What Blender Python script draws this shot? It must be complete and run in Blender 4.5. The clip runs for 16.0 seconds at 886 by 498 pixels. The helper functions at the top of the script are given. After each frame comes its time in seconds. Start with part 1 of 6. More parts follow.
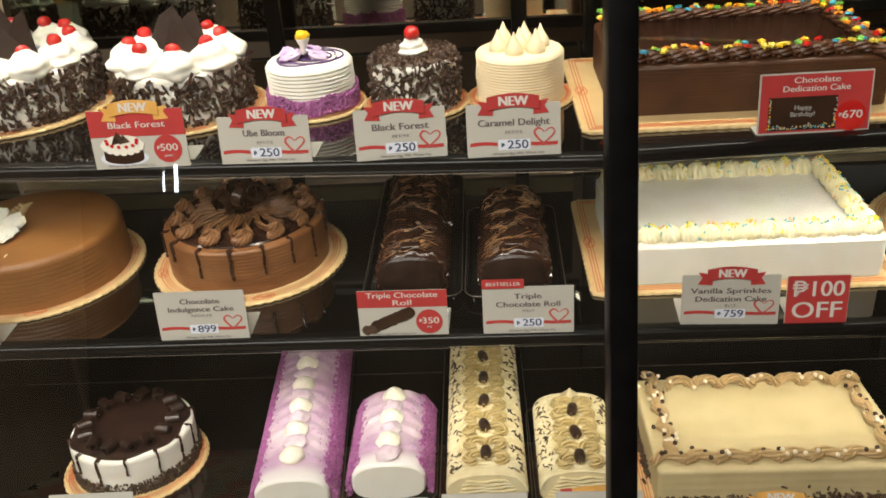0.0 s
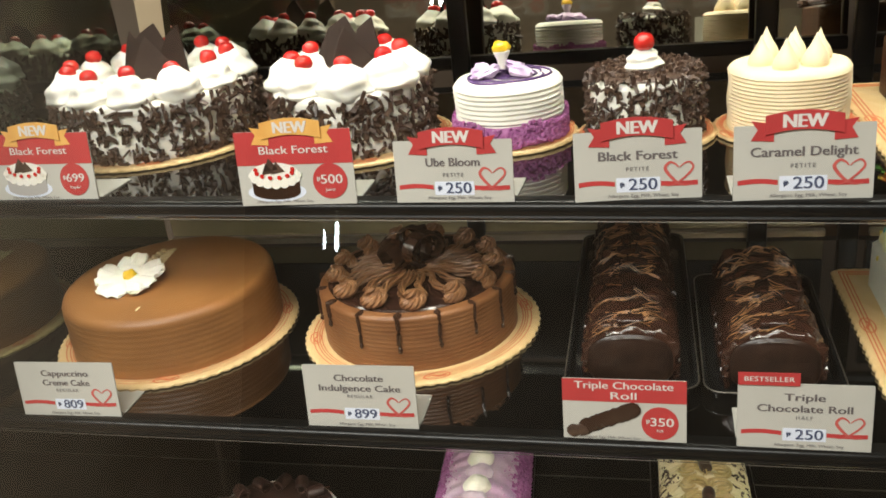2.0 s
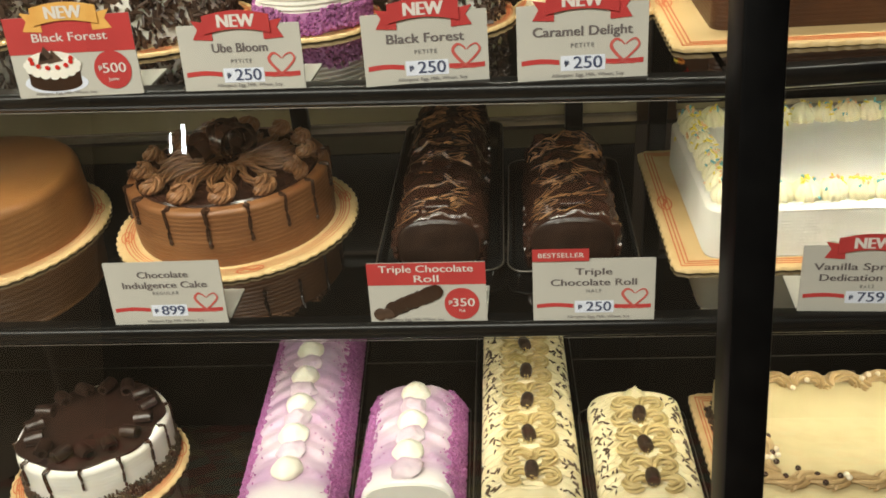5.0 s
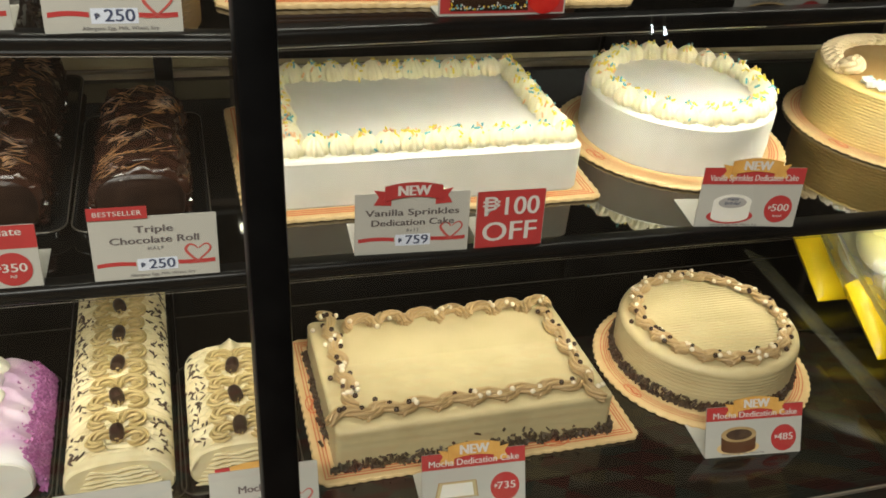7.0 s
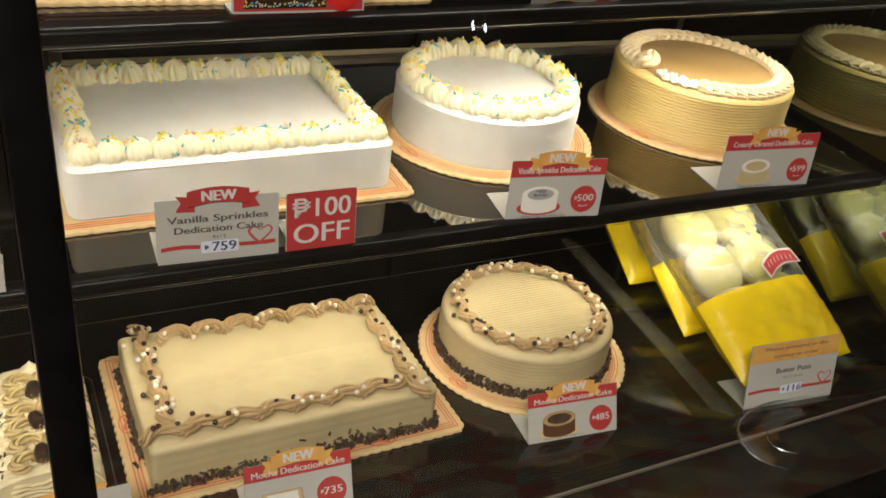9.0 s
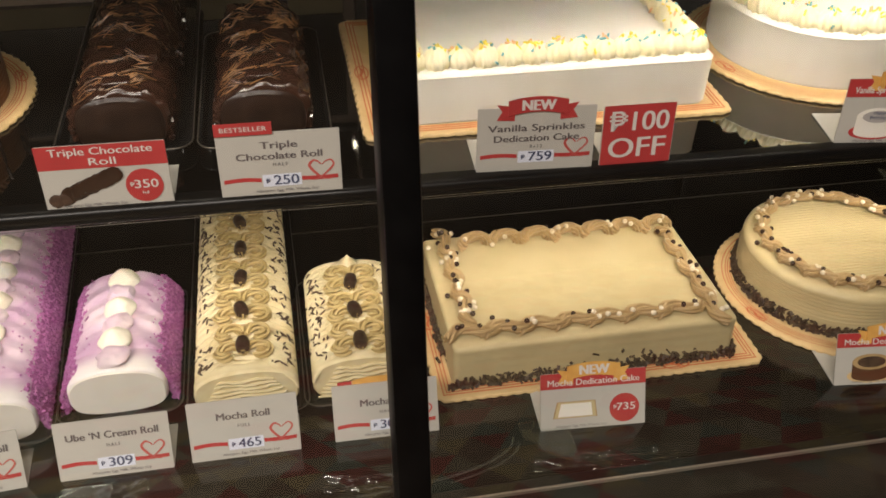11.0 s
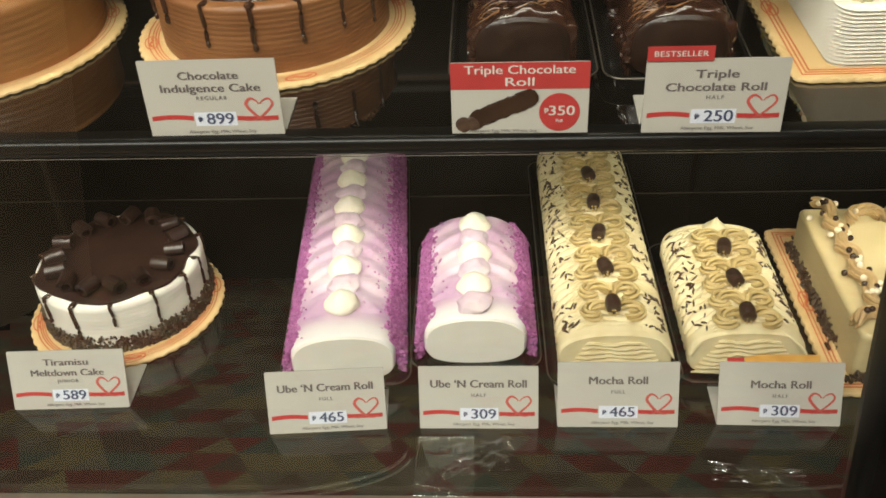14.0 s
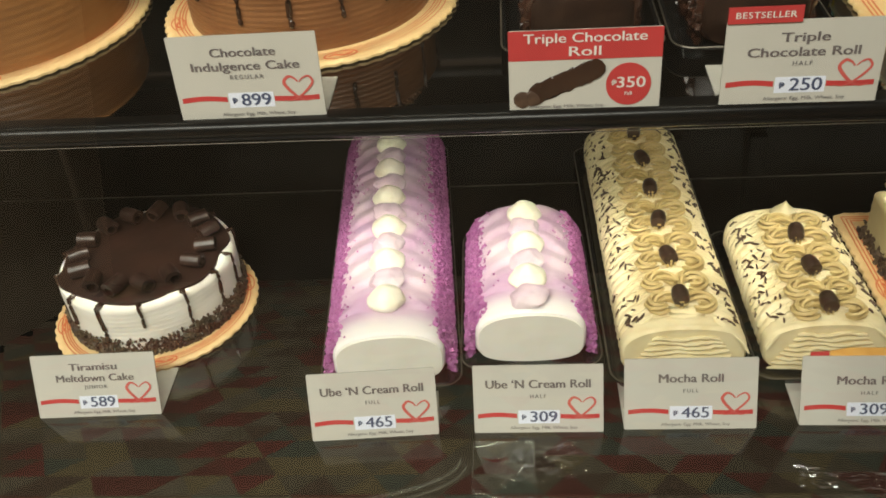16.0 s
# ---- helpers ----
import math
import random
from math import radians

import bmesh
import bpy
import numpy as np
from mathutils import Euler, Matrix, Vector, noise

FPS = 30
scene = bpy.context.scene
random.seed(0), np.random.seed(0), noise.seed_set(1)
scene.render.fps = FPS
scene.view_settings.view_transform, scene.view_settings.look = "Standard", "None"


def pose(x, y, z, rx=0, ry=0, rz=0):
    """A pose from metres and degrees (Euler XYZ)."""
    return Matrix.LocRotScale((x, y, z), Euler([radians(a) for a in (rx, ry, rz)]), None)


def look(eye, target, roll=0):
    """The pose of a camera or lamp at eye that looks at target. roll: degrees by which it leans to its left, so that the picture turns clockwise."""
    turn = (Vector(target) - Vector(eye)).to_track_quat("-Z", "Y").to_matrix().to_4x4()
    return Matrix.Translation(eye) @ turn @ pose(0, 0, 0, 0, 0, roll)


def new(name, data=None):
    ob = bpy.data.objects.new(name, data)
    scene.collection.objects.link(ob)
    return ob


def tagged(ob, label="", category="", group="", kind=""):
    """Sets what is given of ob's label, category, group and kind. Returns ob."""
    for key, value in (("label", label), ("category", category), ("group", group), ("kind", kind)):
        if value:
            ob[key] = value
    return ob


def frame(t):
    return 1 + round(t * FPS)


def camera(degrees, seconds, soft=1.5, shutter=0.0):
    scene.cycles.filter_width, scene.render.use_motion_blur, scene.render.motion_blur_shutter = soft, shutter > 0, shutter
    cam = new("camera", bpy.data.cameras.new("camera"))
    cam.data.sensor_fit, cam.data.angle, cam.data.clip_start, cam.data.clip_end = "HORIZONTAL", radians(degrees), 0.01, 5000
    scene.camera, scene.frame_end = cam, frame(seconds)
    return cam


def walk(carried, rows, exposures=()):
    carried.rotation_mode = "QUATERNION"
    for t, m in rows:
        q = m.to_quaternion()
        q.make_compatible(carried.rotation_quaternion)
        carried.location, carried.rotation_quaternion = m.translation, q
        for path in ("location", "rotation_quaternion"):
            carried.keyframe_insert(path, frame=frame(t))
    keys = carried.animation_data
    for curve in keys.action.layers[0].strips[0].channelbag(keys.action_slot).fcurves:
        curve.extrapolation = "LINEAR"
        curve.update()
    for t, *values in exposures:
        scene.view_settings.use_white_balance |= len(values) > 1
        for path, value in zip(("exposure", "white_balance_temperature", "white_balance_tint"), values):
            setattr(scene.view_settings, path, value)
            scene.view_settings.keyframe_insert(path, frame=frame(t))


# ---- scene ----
cam = camera(53.0, 16.0, 1.75)
PATH = [
    (0, (0.0253, -0.8335, 1.5651), (-0.0808, 0.7427, 0.7024), -4.09),
    (0.5, (-0.0181, -0.8332, 1.5726), (-0.1773, 0.7491, 0.7293), -4.41),
    (1, (-0.0331, -0.8329, 1.5769), (-0.2163, 0.7646, 0.7679), -4.28),
    (1.5, (-0.0390, -0.6391, 1.4607), (-0.3432, 0.9803, 0.7361), -5.59),
    (2, (-0.0591, -0.6305, 1.4568), (-0.4646, 0.9725, 0.7455), -6.36),
    (2.5, (-0.0758, -0.6356, 1.4558), (-0.5504, 0.9206, 0.6858), -7.42),
    (3, (-0.0800, -0.6369, 1.4556), (-0.5744, 0.8851, 0.6314), -8.13),
    (3.2, (-0.0804, -0.6341, 1.4539), (-0.5716, 0.8770, 0.6082), -8.19),
    (5.3, (0.0177, -0.6280, 1.4404), (-0.0546, 0.9213, 0.5270), -4.02),
    (5.5, (0.0279, -0.6301, 1.4400), (0.0095, 0.9196, 0.5246), -3.64),
    (6, (0.0393, -0.6345, 1.4411), (0.1363, 0.8998, 0.5047), -1.71),
    (6.5, (0.0668, -0.6422, 1.4460), (0.3635, 0.8362, 0.4629), 2.25),
    (7, (0.0890, -0.6524, 1.4499), (0.5726, 0.7754, 0.4663), 5.50),
    (7.5, (0.1033, -0.6525, 1.4486), (0.7356, 0.7333, 0.4896), 7.38),
    (8, (0.1111, -0.6542, 1.4503), (0.8646, 0.6854, 0.5134), 8.76),
    (8.2, (0.1166, -0.6530, 1.4505), (0.9075, 0.6696, 0.5204), 9.09),
    (10.3, (0.1089, -0.6521, 1.4421), (0.6996, 0.6809, 0.3865), 5.00),
    (10.5, (0.1002, -0.6476, 1.4401), (0.5932, 0.7081, 0.3635), 3.70),
    (11, (0.0687, -0.6359, 1.4385), (0.3513, 0.7402, 0.3132), 1.74),
    (11.5, (0.0382, -0.6319, 1.4378), (0.1642, 0.7553, 0.2977), 0.47),
    (12, (0.0177, -0.6306, 1.4380), (0.0198, 0.7512, 0.2845), -1.10),
    (12.5, (-0.0064, -0.6310, 1.4372), (-0.1329, 0.7240, 0.2590), -3.02),
    (13, (-0.0329, -0.6325, 1.4328), (-0.2177, 0.7390, 0.2817), -4.39),
    (13.5, (-0.0622, -0.6376, 1.4211), (-0.2070, 0.7474, 0.2805), -3.85),
    (14, (-0.0965, -0.5729, 1.3597), (-0.2099, 0.8135, 0.2174), -3.56),
    (14.5, (-0.1122, -0.5787, 1.3574), (-0.2270, 0.7880, 0.1916), -3.90),
    (15, (-0.1210, -0.5496, 1.3324), (-0.2275, 0.8275, 0.1781), -3.91),
    (15.5, (-0.1256, -0.5344, 1.3196), (-0.2382, 0.8549, 0.1808), -4.31),
    (16, (-0.1281, -0.5350, 1.3189), (-0.2775, 0.8498, 0.1788), -5.45),
]
walk(cam, [(t, look(eye, target, roll)) for t, eye, target, roll in PATH], exposures=[
    (0.0, -0.02, 6500, 10), (1.0, 0.19, 6200, 8), (3.0, 0.24, 6200, 7), (5.5, 0.04, 6550, 4), (6.5, -0.08, 6400, 5), (8.0, -0.05, 6350, 8),
    (10.5, -0.19, 6750, 18), (11.5, -0.11, 6650, 15), (13.0, 0.06, 6400, 8), (14.0, 0.10, 6550, 5), (16.0, 0.09, 6550, 4)])

# ---- world and lights ----
world = bpy.data.worlds.new("World")
scene.world = world
world.use_nodes = True
world.node_tree.nodes["Background"].inputs["Color"].default_value = (0.9, 0.85, 0.75, 1)
world.node_tree.nodes["Background"].inputs["Strength"].default_value = 0.012


def area(name, x, y, z, sx, sy, watts, colour, rx=0.0, spread=180.0):
    d = bpy.data.lights.new(name, "AREA")
    d.shape, d.size, d.size_y, d.energy, d.color = "RECTANGLE", sx, sy, watts, colour
    d.spread = radians(spread)
    o = new(name, d)
    o.matrix_world = pose(x, y, z, rx, 0, 0)
    return o


# heights of the two shelves and the deck
Z1, Z2, Z3 = 1.211, 1.003, 0.763
# the deck falls gently towards the back
SLOPE = Matrix.Translation((0, -0.08, Z3)) @ Matrix.Rotation(radians(-3.5), 4, "X") @ Matrix.Translation((0, 0.08, -Z3))
SKEW = math.atan(0.047)  # the upper shelves recede a little towards the ends
WARM = (1.0, 0.94, 0.785)
area("strip_lamp", 0.21, 0.185, 1.52, 1.80, 0.02, 3.1, WARM, 0, 110)
area("strip_lamp", -0.280, 0.057, Z1 - 0.0165, 0.84, 0.010, 0.49, WARM, 28, 122).rotation_euler.z -= math.atan(0.0626)
area("strip_lamp", 0.64, 0.066, Z1 - 0.0135, 0.94, 0.010, 1.46, WARM, 28, 122).rotation_euler.z += SKEW
area("strip_lamp", -0.275, 0.030, Z2 - 0.0165, 0.80, 0.010, 0.63, WARM, 26, 116)
area("strip_lamp", 0.635, 0.030, Z2 - 0.0165, 0.94, 0.010, 1.16, WARM, 26, 116)
# unseen overhead fill, added to light the reflected floor and the card fronts
area("room_fill_lamp", -0.9, -1.45, 2.75, 2.4, 0.7, 104, (1.0, 0.95, 0.86))

# ---- materials ----


def mat(name, colour, rough=0.5, metal=0.0, ior=1.45, second=None, scale=40.0, bump=0.0, bscale=None, sss=0.0, coat=0.0, lo=0.4, hi=0.65):
    m = bpy.data.materials.new(name)
    m.use_nodes = True
    nt = m.node_tree
    b = nt.nodes["Principled BSDF"]
    b.inputs["Base Color"].default_value = (*colour, 1)
    b.inputs["Roughness"].default_value = rough
    b.inputs["Metallic"].default_value = metal
    b.inputs["IOR"].default_value = ior
    b.inputs["Coat Weight"].default_value = coat
    if sss:
        b.inputs["Subsurface Weight"].default_value = sss
        b.inputs["Subsurface Radius"].default_value = (0.006, 0.004, 0.002)
    tc = nt.nodes.new("ShaderNodeTexCoord")
    if second:
        n = nt.nodes.new("ShaderNodeTexNoise")
        n.inputs["Scale"].default_value, n.inputs["Detail"].default_value = scale, 6
        r = nt.nodes.new("ShaderNodeValToRGB")
        r.color_ramp.elements[0].position, r.color_ramp.elements[1].position = lo, hi
        r.color_ramp.elements[0].color, r.color_ramp.elements[1].color = (*colour, 1), (*second, 1)
        nt.links.new(tc.outputs["Object"], n.inputs["Vector"])
        nt.links.new(n.outputs["Fac"], r.inputs["Fac"])
        nt.links.new(r.outputs["Color"], b.inputs["Base Color"])
    if bump:
        n2 = nt.nodes.new("ShaderNodeTexNoise")
        n2.inputs["Scale"].default_value, n2.inputs["Detail"].default_value = bscale or scale * 3, 5
        bp = nt.nodes.new("ShaderNodeBump")
        bp.inputs["Strength"].default_value, bp.inputs["Distance"].default_value = bump, 0.002
        nt.links.new(tc.outputs["Object"], n2.inputs["Vector"])
        nt.links.new(n2.outputs["Fac"], bp.inputs["Height"])
        nt.links.new(bp.outputs["Normal"], b.inputs["Normal"])
    return m


def pane_mat(name, tint, gloss, rough=0.01, fixed=None, least=0.08, curve=5.0):
    """Thin clear sheet: see-through, with a mirror share that grows at a glancing angle."""
    m = bpy.data.materials.new(name)
    m.use_nodes = True
    nt = m.node_tree
    nt.nodes.clear()
    out, mix = nt.nodes.new("ShaderNodeOutputMaterial"), nt.nodes.new("ShaderNodeMixShader")
    tr, gl = nt.nodes.new("ShaderNodeBsdfTransparent"), nt.nodes.new("ShaderNodeBsdfGlossy")
    tr.inputs["Color"].default_value = (*tint, 1)
    gl.inputs["Color"].default_value = (*gloss, 1)
    gl.inputs["Roughness"].default_value = rough
    if fixed is None:
        lw, pw, ma = nt.nodes.new("ShaderNodeLayerWeight"), nt.nodes.new("ShaderNodeMath"), nt.nodes.new("ShaderNodeMath")
        lw.inputs["Blend"].default_value = 0.5
        pw.operation, ma.operation = "POWER", "MULTIPLY_ADD"
        pw.inputs[1].default_value = curve
        ma.inputs[1].default_value, ma.inputs[2].default_value = 1 - least, least
        nt.links.new(lw.outputs["Facing"], pw.inputs[0])
        nt.links.new(pw.outputs["Value"], ma.inputs[0])
        nt.links.new(ma.outputs["Value"], mix.inputs["Fac"])
    else:
        mix.inputs["Fac"].default_value = fixed
    nt.links.new(tr.outputs["BSDF"], mix.inputs[1])
    nt.links.new(gl.outputs["BSDF"], mix.inputs[2])
    nt.links.new(mix.outputs["Shader"], out.inputs["Surface"])
    return m


SHELF = mat("black_glass", (0.003, 0.0028, 0.0025), 0.04, ior=2.5, second=(0.005, 0.0045, 0.004), scale=6)
DECK = mat("deck_glass", (0.004, 0.0035, 0.003), 0.10, ior=1.55, second=(0.008, 0.0065, 0.005), scale=5)
RAIL = mat("black_rail", (0.003, 0.003, 0.003), 0.28, ior=1.33, second=(0.005, 0.0048, 0.0045), scale=25)
POST = mat("black_metal", (0.0015, 0.0015, 0.0016), 0.42, ior=1.18, second=(0.003, 0.003, 0.003), scale=30)
STEEL = mat("pale_sill", (0.42, 0.36, 0.29), 0.32, metal=0.6, second=(0.36, 0.31, 0.24), scale=20)
TRIM = mat("dull_trim", (0.10, 0.085, 0.065), 0.35, metal=0.4, second=(0.07, 0.06, 0.045), scale=40)
GLASS = pane_mat("clear_glass", (0.97, 0.98, 0.97), (0.9, 0.95, 0.93), least=0.10)
SIDEGLASS = pane_mat("green_side_glass", (0.02, 0.03, 0.02), (0.80, 0.90, 0.78), fixed=0.33)
MIRROR = mat("back_mirror", (0.74, 0.73, 0.62), 0.02, metal=1.0)
ACRYLIC = pane_mat("clear_acrylic", (0.90, 0.92, 0.90), (0.9, 0.95, 0.92), 0.05, least=0.07)
FILM = pane_mat("bag_film", (0.90, 0.91, 0.88), (1, 1, 1), 0.44, least=0.085, curve=2.8)
ACRYLICRIM = pane_mat("clear_rim", (0.72, 0.75, 0.73), (0.95, 1, 0.97), 0.22, fixed=0.38)
CRINKLE = pane_mat("crinkled_film", (0.95, 0.96, 0.95), (1, 1, 1), 0.12, least=0.06, curve=3.0)
# olive-grey body colour stands in for lamp light scattered in clear acrylic
HAZED = mat("lamplit_acrylic", (0.30, 0.28, 0.19), 0.25, second=(0.16, 0.15, 0.10), scale=22)
HAZED.node_tree.nodes["Principled BSDF"].inputs["Alpha"].default_value = 0.17
BEIGE = mat("beige_panel", (0.44, 0.37, 0.22), 0.6, second=(0.30, 0.25, 0.14), scale=4)
WALL = mat("wall_paint", (0.19, 0.155, 0.12), 0.8, second=(0.15, 0.12, 0.09), scale=3)
# paler than WALL, to put a warm veil into the left glass reflections
SIDEWALL = mat("veil_wall_tan", (0.58, 0.47, 0.36), 0.8, second=(0.50, 0.40, 0.30), scale=3)
CARD = mat("white_card", (0.50, 0.485, 0.435), 0.42, second=(0.465, 0.45, 0.40), scale=15)
REDCARD = mat("red_print", (0.47, 0.045, 0.045), 0.4, second=(0.41, 0.04, 0.04), scale=30)
HEARTINK = mat("heart_print", (0.52, 0.10, 0.085), 0.4, second=(0.45, 0.075, 0.07), scale=60)
GOLDCARD = mat("gold_print", (0.75, 0.42, 0.11), 0.4, second=(0.66, 0.34, 0.08), scale=60)
INK = mat("dark_ink", (0.13, 0.11, 0.11), 0.5)
NAVY = mat("price_ink", (0.06, 0.075, 0.14), 0.5)
WHITEINK = mat("white_ink", (0.66, 0.62, 0.58), 0.5)
PATCH = mat("price_patch", (0.68, 0.72, 0.82), 0.4)
GREYINK = mat("grey_ink", (0.20, 0.19, 0.185), 0.5)
CREAM = mat("white_cream", (0.82, 0.79, 0.71), 0.45, second=(0.76, 0.73, 0.64), scale=25, bump=0.3, bscale=90, sss=0.1)
IVORY = mat("ivory_cream", (0.84, 0.71, 0.48), 0.45, second=(0.78, 0.64, 0.41), scale=25, bump=0.25, bscale=120, sss=0.1)
PALEYEL = mat("pale_yellow_cream", (0.86, 0.80, 0.57), 0.45, second=(0.83, 0.755, 0.48), scale=60, bump=0.3, bscale=120, sss=0.1)
CARAMEL = mat("caramel_icing", (0.72, 0.545, 0.215), 0.42, second=(0.66, 0.49, 0.18), scale=22, bump=0.2, bscale=100, sss=0.05)
CARAMELTOP = mat("caramel_top", (0.47, 0.30, 0.11), 0.35, second=(0.42, 0.26, 0.095), scale=15)
CARAMELPIPE = mat("caramel_piping", (0.83, 0.69, 0.44), 0.45, second=(0.78, 0.62, 0.37), scale=60, bump=0.2)
CAPP = mat("cappuccino_icing", (0.295, 0.130, 0.038), 0.42, second=(0.235, 0.100, 0.029), scale=11, bump=0.35, bscale=45)
CHOCDARK = mat("dark_chocolate_icing", (0.080, 0.032, 0.013), 0.4, second=(0.055, 0.022, 0.010), scale=30, bump=0.25, bscale=90)
CHOCPIPE = mat("chocolate_border", (0.11, 0.045, 0.020), 0.4, second=(0.085, 0.034, 0.015), scale=50, bump=0.25)
CHOC = mat("chocolate_icing", (0.215, 0.092, 0.032), 0.42, second=(0.165, 0.066, 0.023), scale=22, bump=0.35, bscale=90)
ROSE = mat("chocolate_piping", (0.215, 0.102, 0.042), 0.36, second=(0.155, 0.068, 0.027), scale=60, bump=0.2)
DARK = mat("dark_chocolate", (0.030, 0.014, 0.008), 0.22, second=(0.045, 0.02, 0.011), scale=40, bump=0.1, coat=0.3)
ROLLED = mat("rolled_chocolate", (0.034, 0.019, 0.013), 0.3, second=(0.052, 0.030, 0.02), scale=90)
FLAKE = mat("chocolate_flake", (0.048, 0.026, 0.017), 0.45, second=(0.088, 0.050, 0.031), scale=120)
SHARD = mat("chocolate_shard", (0.022, 0.012, 0.009), 0.65, ior=1.3, second=(0.034, 0.02, 0.014), scale=50)
GANACHE = mat("ganache", (0.036, 0.015, 0.009), 0.17, second=(0.022, 0.009, 0.006), scale=35, bump=0.35, bscale=60, coat=0.4)
DRIZZLE = mat("drizzle", (0.27, 0.14, 0.055), 0.22, second=(0.11, 0.055, 0.025), scale=80)
CRUMBDARK = mat("dark_crumb", (0.04, 0.022, 0.013), 0.6, second=(0.10, 0.065, 0.035), scale=200)
MOCHA = mat("mocha_icing", (0.56, 0.46, 0.25), 0.42, second=(0.50, 0.405, 0.215), scale=20, bump=0.4, bscale=42, sss=0.05)
MOCHAPIPE = mat("mocha_piping", (0.46, 0.315, 0.15), 0.42, second=(0.37, 0.245, 0.105), scale=70, bump=0.2)
ROLLCREAM = mat("mocha_roll_cream", (0.76, 0.665, 0.415), 0.42, second=(0.67, 0.56, 0.31), scale=45, bump=0.35, bscale=80, sss=0.1)
ROLLPIPE = mat("mocha_roll_piping", (0.56, 0.425, 0.185), 0.42, second=(0.47, 0.345, 0.135), scale=60, bump=0.2)
LILAC = mat("lilac_cream", (0.50, 0.325, 0.47), 0.5, second=(0.70, 0.575, 0.63), scale=20, bump=0.25, bscale=60, sss=0.1, lo=0.42, hi=0.7)
_nt = LILAC.node_tree
_ramp = [n for n in _nt.nodes if n.type == "VALTORGB"][0]
_sep, _fade, _mix = _nt.nodes.new("ShaderNodeSeparateXYZ"), _nt.nodes.new("ShaderNodeMapRange"), _nt.nodes.new("ShaderNodeMix")
_mix.data_type = "RGBA"
_fade.inputs["From Min"].default_value, _fade.inputs["From Max"].default_value = 0.002, 0.032
_mix.inputs[6].default_value = (0.80, 0.765, 0.72, 1)
_nt.links.new([n for n in _nt.nodes if n.type == "TEX_COORD"][0].outputs["Object"], _sep.inputs["Vector"])
_nt.links.new(_sep.outputs["Y"], _fade.inputs["Value"])
_nt.links.new(_fade.outputs["Result"], _mix.inputs[0])
_nt.links.new(_ramp.outputs["Color"], _mix.inputs[7])
_nt.links.new(_mix.outputs[2], _nt.nodes["Principled BSDF"].inputs["Base Color"])
UBECRUMB = mat("ube_crumb", (0.32, 0.088, 0.262), 0.75, second=(0.45, 0.175, 0.37), scale=220, bump=0.7, bscale=300)
UBEDARK = mat("dark_ube", (0.055, 0.025, 0.10), 0.4, second=(0.12, 0.05, 0.19), scale=90)
PETAL = mat("lilac_petal", (0.48, 0.33, 0.56), 0.45, second=(0.66, 0.54, 0.72), scale=60)
CHERRY = mat("red_cherry", (0.50, 0.012, 0.012), 0.12, second=(0.62, 0.03, 0.02), scale=60, coat=0.5)
YELLOW = mat("yellow_icing", (0.85, 0.56, 0.02), 0.4, second=(0.78, 0.48, 0.02), scale=90)
GREEN = mat("green_icing", (0.16, 0.48, 0.06), 0.4)
BLUE = mat("blue_icing", (0.06, 0.36, 0.52), 0.4)
ORANGE = mat("orange_icing", (0.80, 0.27, 0.02), 0.4)
TEAL = mat("teal_sprinkle", (0.17, 0.47, 0.50), 0.4)
SPRYEL = mat("yellow_sprinkle", (0.85, 0.68, 0.09), 0.4)
SPRPINK = mat("peach_sprinkle", (0.86, 0.52, 0.27), 0.4)
PEARL = mat("cream_pearl", (0.80, 0.70, 0.52), 0.25)
LEAF = mat("beige_leaf", (0.55, 0.42, 0.22), 0.45, second=(0.46, 0.34, 0.17), scale=80)
BOARD = mat("gold_cake_board", (0.72, 0.52, 0.26), 0.35, second=(0.67, 0.47, 0.22), scale=60, bump=0.15, bscale=200)
BOARDRED = mat("board_red_print", (0.60, 0.155, 0.055), 0.4)
TRAY = mat("black_plastic_tray", (0.005, 0.005, 0.005), 0.15, ior=1.5, second=(0.008, 0.008, 0.008), scale=30)
BUN = mat("butter_bun", (0.58, 0.53, 0.19), 0.75, second=(0.52, 0.46, 0.15), scale=30, bump=0.2, sss=0.1)
BAGYEL = mat("yellow_bag_print", (0.95, 0.68, 0.008), 0.34, second=(0.90, 0.61, 0.008), scale=12, bump=0.5, bscale=25)
UBEBUTTER = mat("ube_dollop_cream", (0.86, 0.82, 0.69), 0.45, second=(0.82, 0.77, 0.62), scale=60, bump=0.2, sss=0.1)
ROLLEND = mat("dark_roll_end", (0.016, 0.008, 0.0055), 0.30, ior=1.4, second=(0.026, 0.013, 0.008), scale=50, bump=0.9, bscale=55)
DARKGLAZE = mat("dark_glaze", (0.020, 0.010, 0.007), 0.34, second=(0.032, 0.015, 0.010), scale=30, bump=0.3, bscale=60, coat=0.15)
LID = mat("grey_picture", (0.40, 0.38, 0.36), 0.5)

_nt = LILAC.node_tree
_sep, _map, _mix, _tc = (_nt.nodes.new(k) for k in ("ShaderNodeSeparateXYZ", "ShaderNodeMapRange", "ShaderNodeMixRGB", "ShaderNodeTexCoord"))
_b = _nt.nodes["Principled BSDF"]
_old = _b.inputs["Base Color"].links[0].from_socket
_map.inputs["From Min"].default_value, _map.inputs["From Max"].default_value = 0.004, 0.026
_mix.inputs[1].default_value = (0.84, 0.80, 0.78, 1)
_nt.links.new(_tc.outputs["Object"], _sep.inputs["Vector"])
_nt.links.new(_sep.outputs["Y"], _map.inputs["Value"])
_nt.links.new(_map.outputs["Result"], _mix.inputs[0])
_nt.links.new(_old, _mix.inputs[2])
_nt.links.new(_mix.outputs["Color"], _b.inputs["Base Color"])
